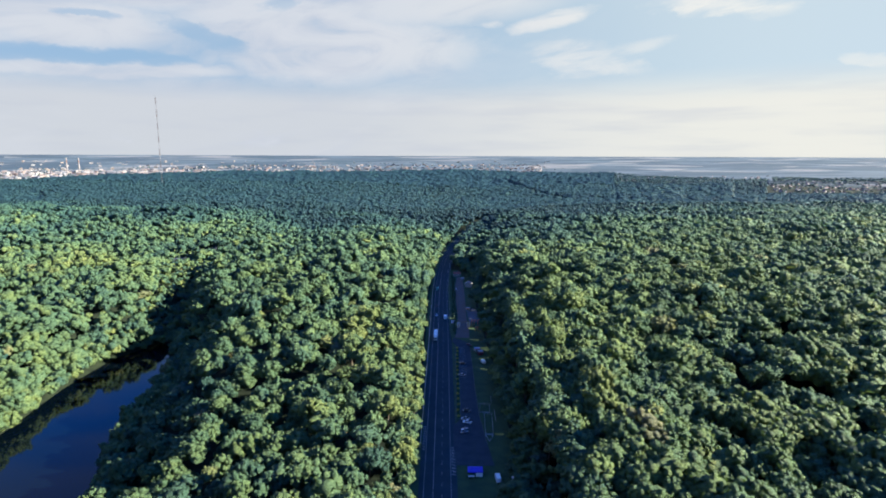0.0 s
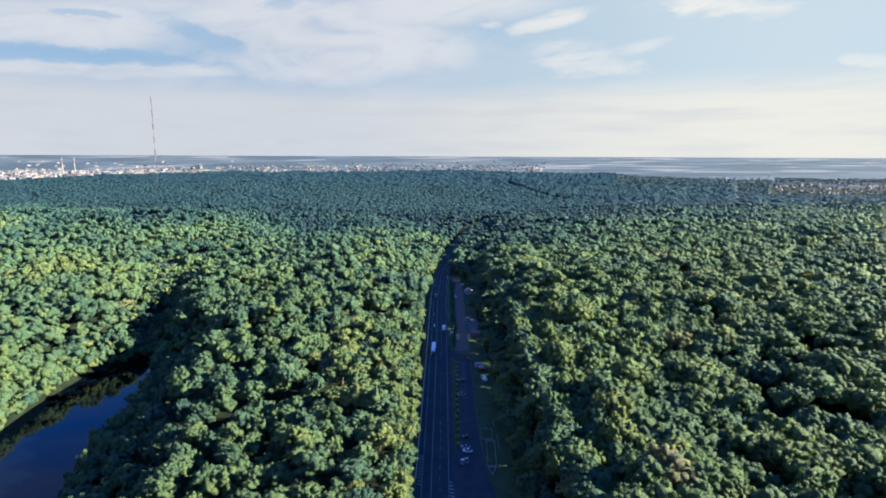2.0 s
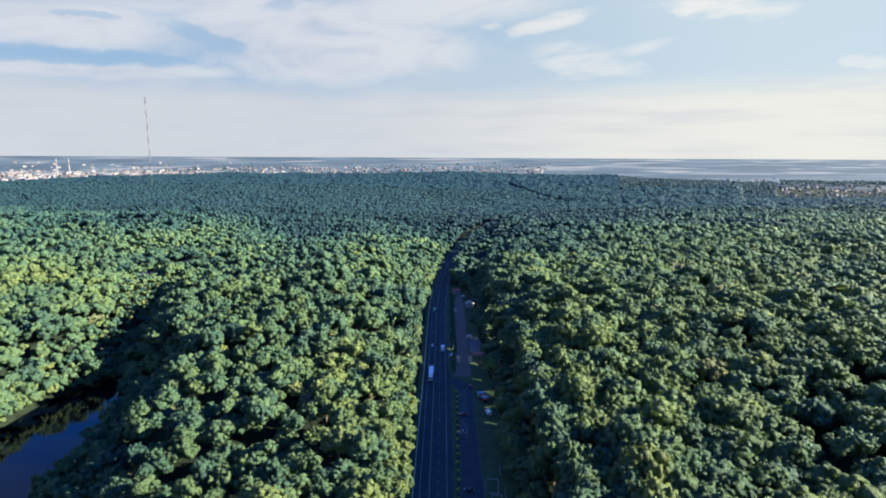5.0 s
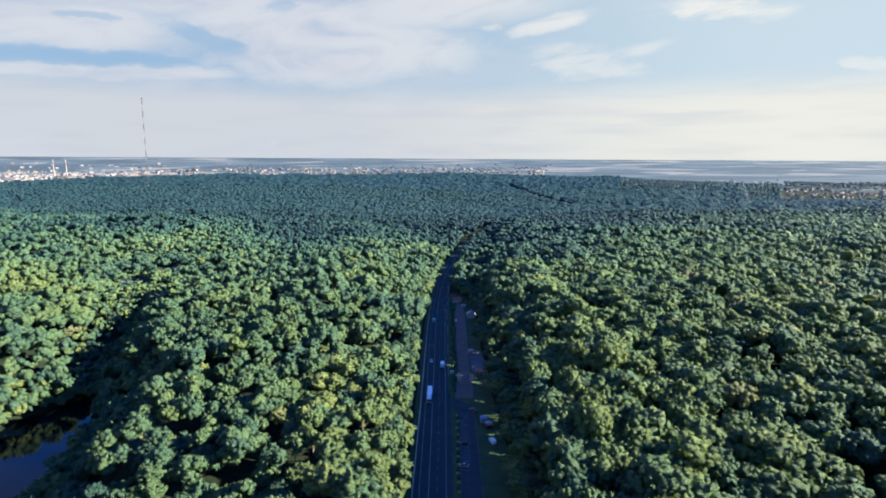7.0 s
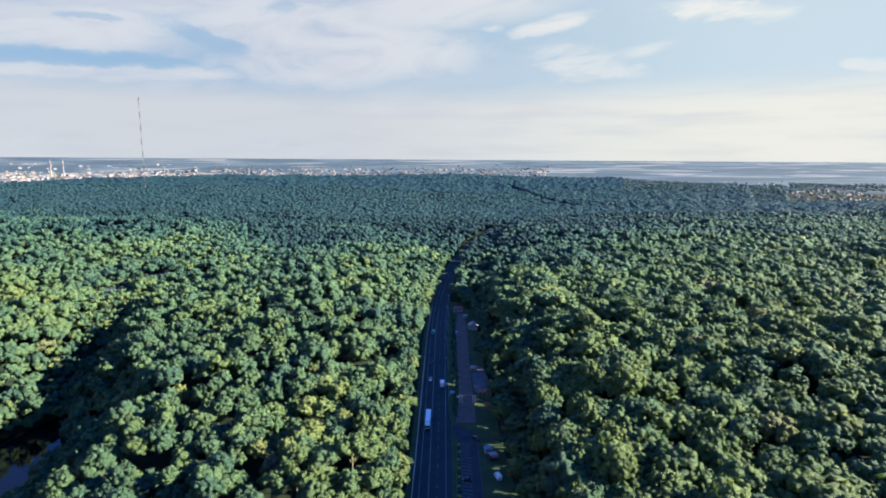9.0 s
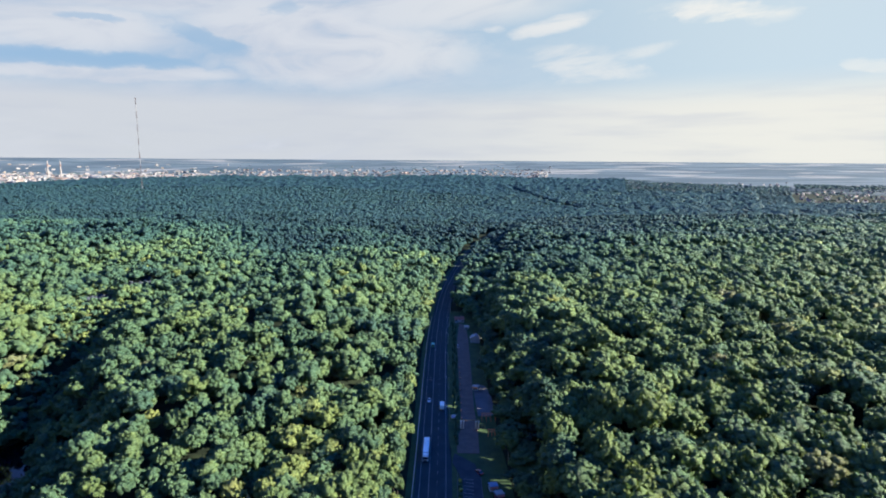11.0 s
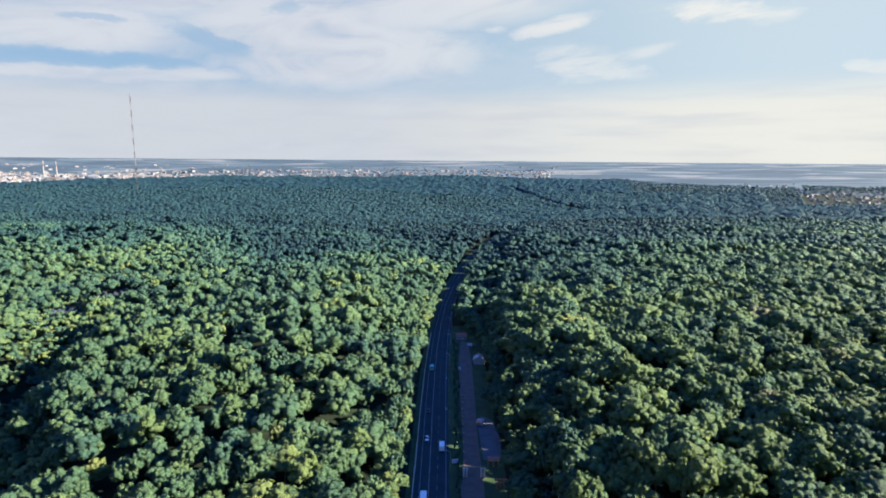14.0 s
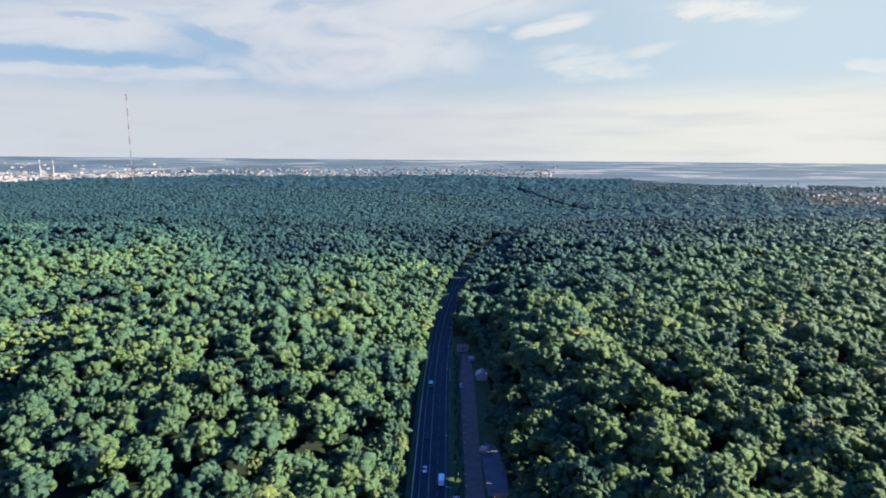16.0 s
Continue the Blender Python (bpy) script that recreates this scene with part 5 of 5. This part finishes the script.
def tower_block(w, d, storeys, wall_mat, label):
    """A block of flats with a band of windows on each storey."""
    base = new("apartment_block")
    h = storeys * 3.0
    wall = part("wall", box(-w / 2, w / 2, -d / 2, d / 2, -4, h), wall_mat, base)
    for s in range(0, storeys, max(1, storeys // 3)):
        part("window_band", box(-w / 2 + 1.2, w / 2 - 1.2, -d / 2 - 0.06, -d / 2 + 0.1, s * 3.0 + 1.0, s * 3.0 + 2.2), GLASS, wall)
    part("roof", box(-w / 2 - 0.4, w / 2 + 0.4, -d / 2 - 0.4, d / 2 + 0.4, h, h + 0.8), ROOF_GREY, base)
    part("roof_hut", box(-3, 3, -2.5, 2.5, h + 0.8, h + 3.4), wall_mat, base)
    return tagged(base, label, "apartment block", "blocks of the far town")


BLOCKS = [
    tower_block(52, 14, 9, PALE, "long white apartment block in the far town"), tower_block(70, 14, 5, DULL, "low pale panel apartment block in the far town"),
    tower_block(26, 18, 12, OCHRE, "cream tower block above the far town"), tower_block(44, 14, 9, OCHRE, "sand-coloured apartment block in the far town"),
    tower_block(85, 40, 3, PALE, "wide white warehouse in the far town"), tower_block(60, 30, 2, DULL, "flat grey workshop hall in the far town"),
]
rt = np.random.RandomState(77)
placed = set()


def town(count, x_low, x_high, y_low, y_high, weights, small=1.0):
    for _ in range(count):
        y = rt.uniform(y_low, y_high)
        x = y * rt.uniform(x_low, x_high)
        k = rt.choice(6, p=weights)
        z = float(land(x, y))
        m = pose(x, y, z, 0, 0, rt.uniform(-35, 35) + math.degrees(math.atan2(-x, y)))
        s = rt.uniform(0.22, 0.44) * small
        if k in placed:
            o = copy_thing(BLOCKS[k], m)
        else:
            placed.add(k)
            o = BLOCKS[k]
            o.matrix_basis = m
        o.scale = (s, s, s)


town(50, -0.90, -0.72, 2420, 2800, [0.25, 0.25, 0.05, 0.2, 0.15, 0.10])
town(115, -0.84, -0.50, 2820, 3500, [0.28, 0.22, 0.05, 0.2, 0.15, 0.10])
town(40, -0.84, -0.40, 3500, 4200, [0.2, 0.2, 0.05, 0.15, 0.2, 0.2])
town(90, -0.42, 0.20, 3200, 4300, [0.10, 0.32, 0.02, 0.08, 0.20, 0.28], 0.62)

def town_material():
    """Walls of the far town: each building has its own plaster."""
    m, n, bsdf = material("town_walls")
    r = n.t.nodes.new("ShaderNodeValToRGB")
    r.color_ramp.interpolation = "CONSTANT"
    tones = [(0.0, (0.10, 0.11, 0.13)), (0.25, (0.17, 0.16, 0.16)), (0.45, (0.20, 0.165, 0.155)), (0.62, (0.13, 0.10, 0.095)), (0.78, (0.24, 0.235, 0.23)), (0.9, (0.07, 0.085, 0.11))]
    while len(r.color_ramp.elements) < len(tones):
        r.color_ramp.elements.new(0.5)
    for e, (p, c) in zip(r.color_ramp.elements, tones):
        e.position, e.color = p, (*c, 1)
    n.put(r.inputs[0], n.add("ShaderNodeNewGeometry").outputs["Random Per Island"])
    stain = n.noise(place_of(n), 0.15, 3)
    n.put(bsdf.inputs["Base Color"], n.mix(n.math("MULTIPLY", n.ramp(stain, 0.4, 0.7), 0.3), r.outputs[0], (0.08, 0.085, 0.09)))
    bsdf.inputs["Roughness"].default_value = 0.9
    return m


# low houses, sheds and halls of the town, too small to tell apart
TOWN_T, TOWN_Y = [-0.92, -0.83, -0.67, -0.51, -0.36, -0.1, 0.24], [2290, 2330, 2500, 2810, 3080, 3140, 3140]
count = 1500
tt = -0.92 + 1.08 * rt.rand(count) ** 1.12
ty = np.interp(tt, TOWN_T, TOWN_Y) + 760 * rt.rand(count) ** 1.3
tx = tt * ty
tz = land(tx, ty) + waves(tx, ty, 700, 9) * 3.0 * smooth(3200, 3700, ty)
big = np.where(tt < -0.45, 1.15, 0.85)
tw, td, th, ta = rt.uniform(8, 30, count) * big, rt.uniform(7, 14, count) * big, rt.uniform(4.0, 11.0, count) * big, rt.uniform(-0.7, 0.7, count)
unit = np.array([(-0.5, -0.5, -0.6), (0.5, -0.5, -0.6), (0.5, 0.5, -0.6), (-0.5, 0.5, -0.6), (-0.5, -0.5, 0.8), (0.5, -0.5, 0.8), (0.5, 0.5, 0.8), (-0.5, 0.5, 0.8), (-0.5, 0, 1.0), (0.5, 0, 1.0)])
shell = np.array([(0, 1, 5), (0, 5, 4), (1, 2, 6), (1, 6, 5), (2, 3, 7), (2, 7, 6), (3, 0, 4), (3, 4, 7), (4, 5, 9), (4, 9, 8), (6, 7, 8), (6, 8, 9), (5, 6, 9), (7, 4, 8)])
px, py = unit[:, 0] * tw[:, None], unit[:, 1] * td[:, None]
ca, sa = np.cos(ta)[:, None], np.sin(ta)[:, None]
TV = np.stack([px * ca - py * sa + tx[:, None], px * sa + py * ca + ty[:, None], unit[:, 2] * th[:, None] + tz[:, None]], -1).reshape(-1, 3)
TF = (shell[None] + (np.arange(count) * 10)[:, None, None]).reshape(-1, 3)
tagged(mesh_object("town_houses", TV, TF, town_material(), None, False), "pale houses and sheds of the far town, packed close", "town", kind="stuff")
gt = -0.92 + 1.08 * rt.rand(520) ** 1.12
gy_ = np.interp(gt, TOWN_T, TOWN_Y) + rt.uniform(0, 900, 520)
# town trees take the haze blue end of the leaf ramp
tagged(plant("town_trees", gt * gy_, gy_, rt.uniform(5, 9, 520), rt.uniform(8, 13, 520), rt.uniform(0.0, 0.15, 520), DISTANT_CROWNS, LEAVES_MASS, 71), "dark trees between the houses of the far town", "trees", kind="stuff")

CHALK = paint("whitewash", (0.36, 0.35, 0.35), 0.85)
HOMES = [
    house("house", 13, 10, 4.0, 8.0, CHALK, PALE_ROOF, "white village house with a red tiled roof", "houses of the far village", 1), house("house", 11, 9, 3.6, 7.0, OCHRE, DULL, "cream village house with a grey sheet roof", "houses of the far village", 1),
    house("house", 15, 11, 6.0, 10.0, CHALK, DULL, "two-storey white village house with a grey roof", "houses of the far village", 1), house("house", 12, 9, 3.6, 7.2, CHALK, PALE, "sandy village house with a pale metal roof", "houses of the far village", 1),
]
used_homes = set()
spots = []
for _ in range(190):
    y = rt.uniform(1930, 2380)
    spots.append((y * rt.uniform(0.57, 0.92), y))
while len(spots) < 295:
    y = rt.uniform(2160, 2900)
    x = y * rt.uniform(0.30, 0.56)
    if waves(x, y, 70, 36) > 0.6:
        spots.append((x, y))
for x, y in spots:
    k = rt.randint(4)
    m = pose(x, y, float(land(x, y)), 0, 0, rt.uniform(0, 180))
    if k in used_homes:
        o = copy_thing(HOMES[k], m)
    else:
        used_homes.add(k)
        o = HOMES[k]
        o.matrix_basis = m
    o.scale = (0.68, 0.68, 0.68)
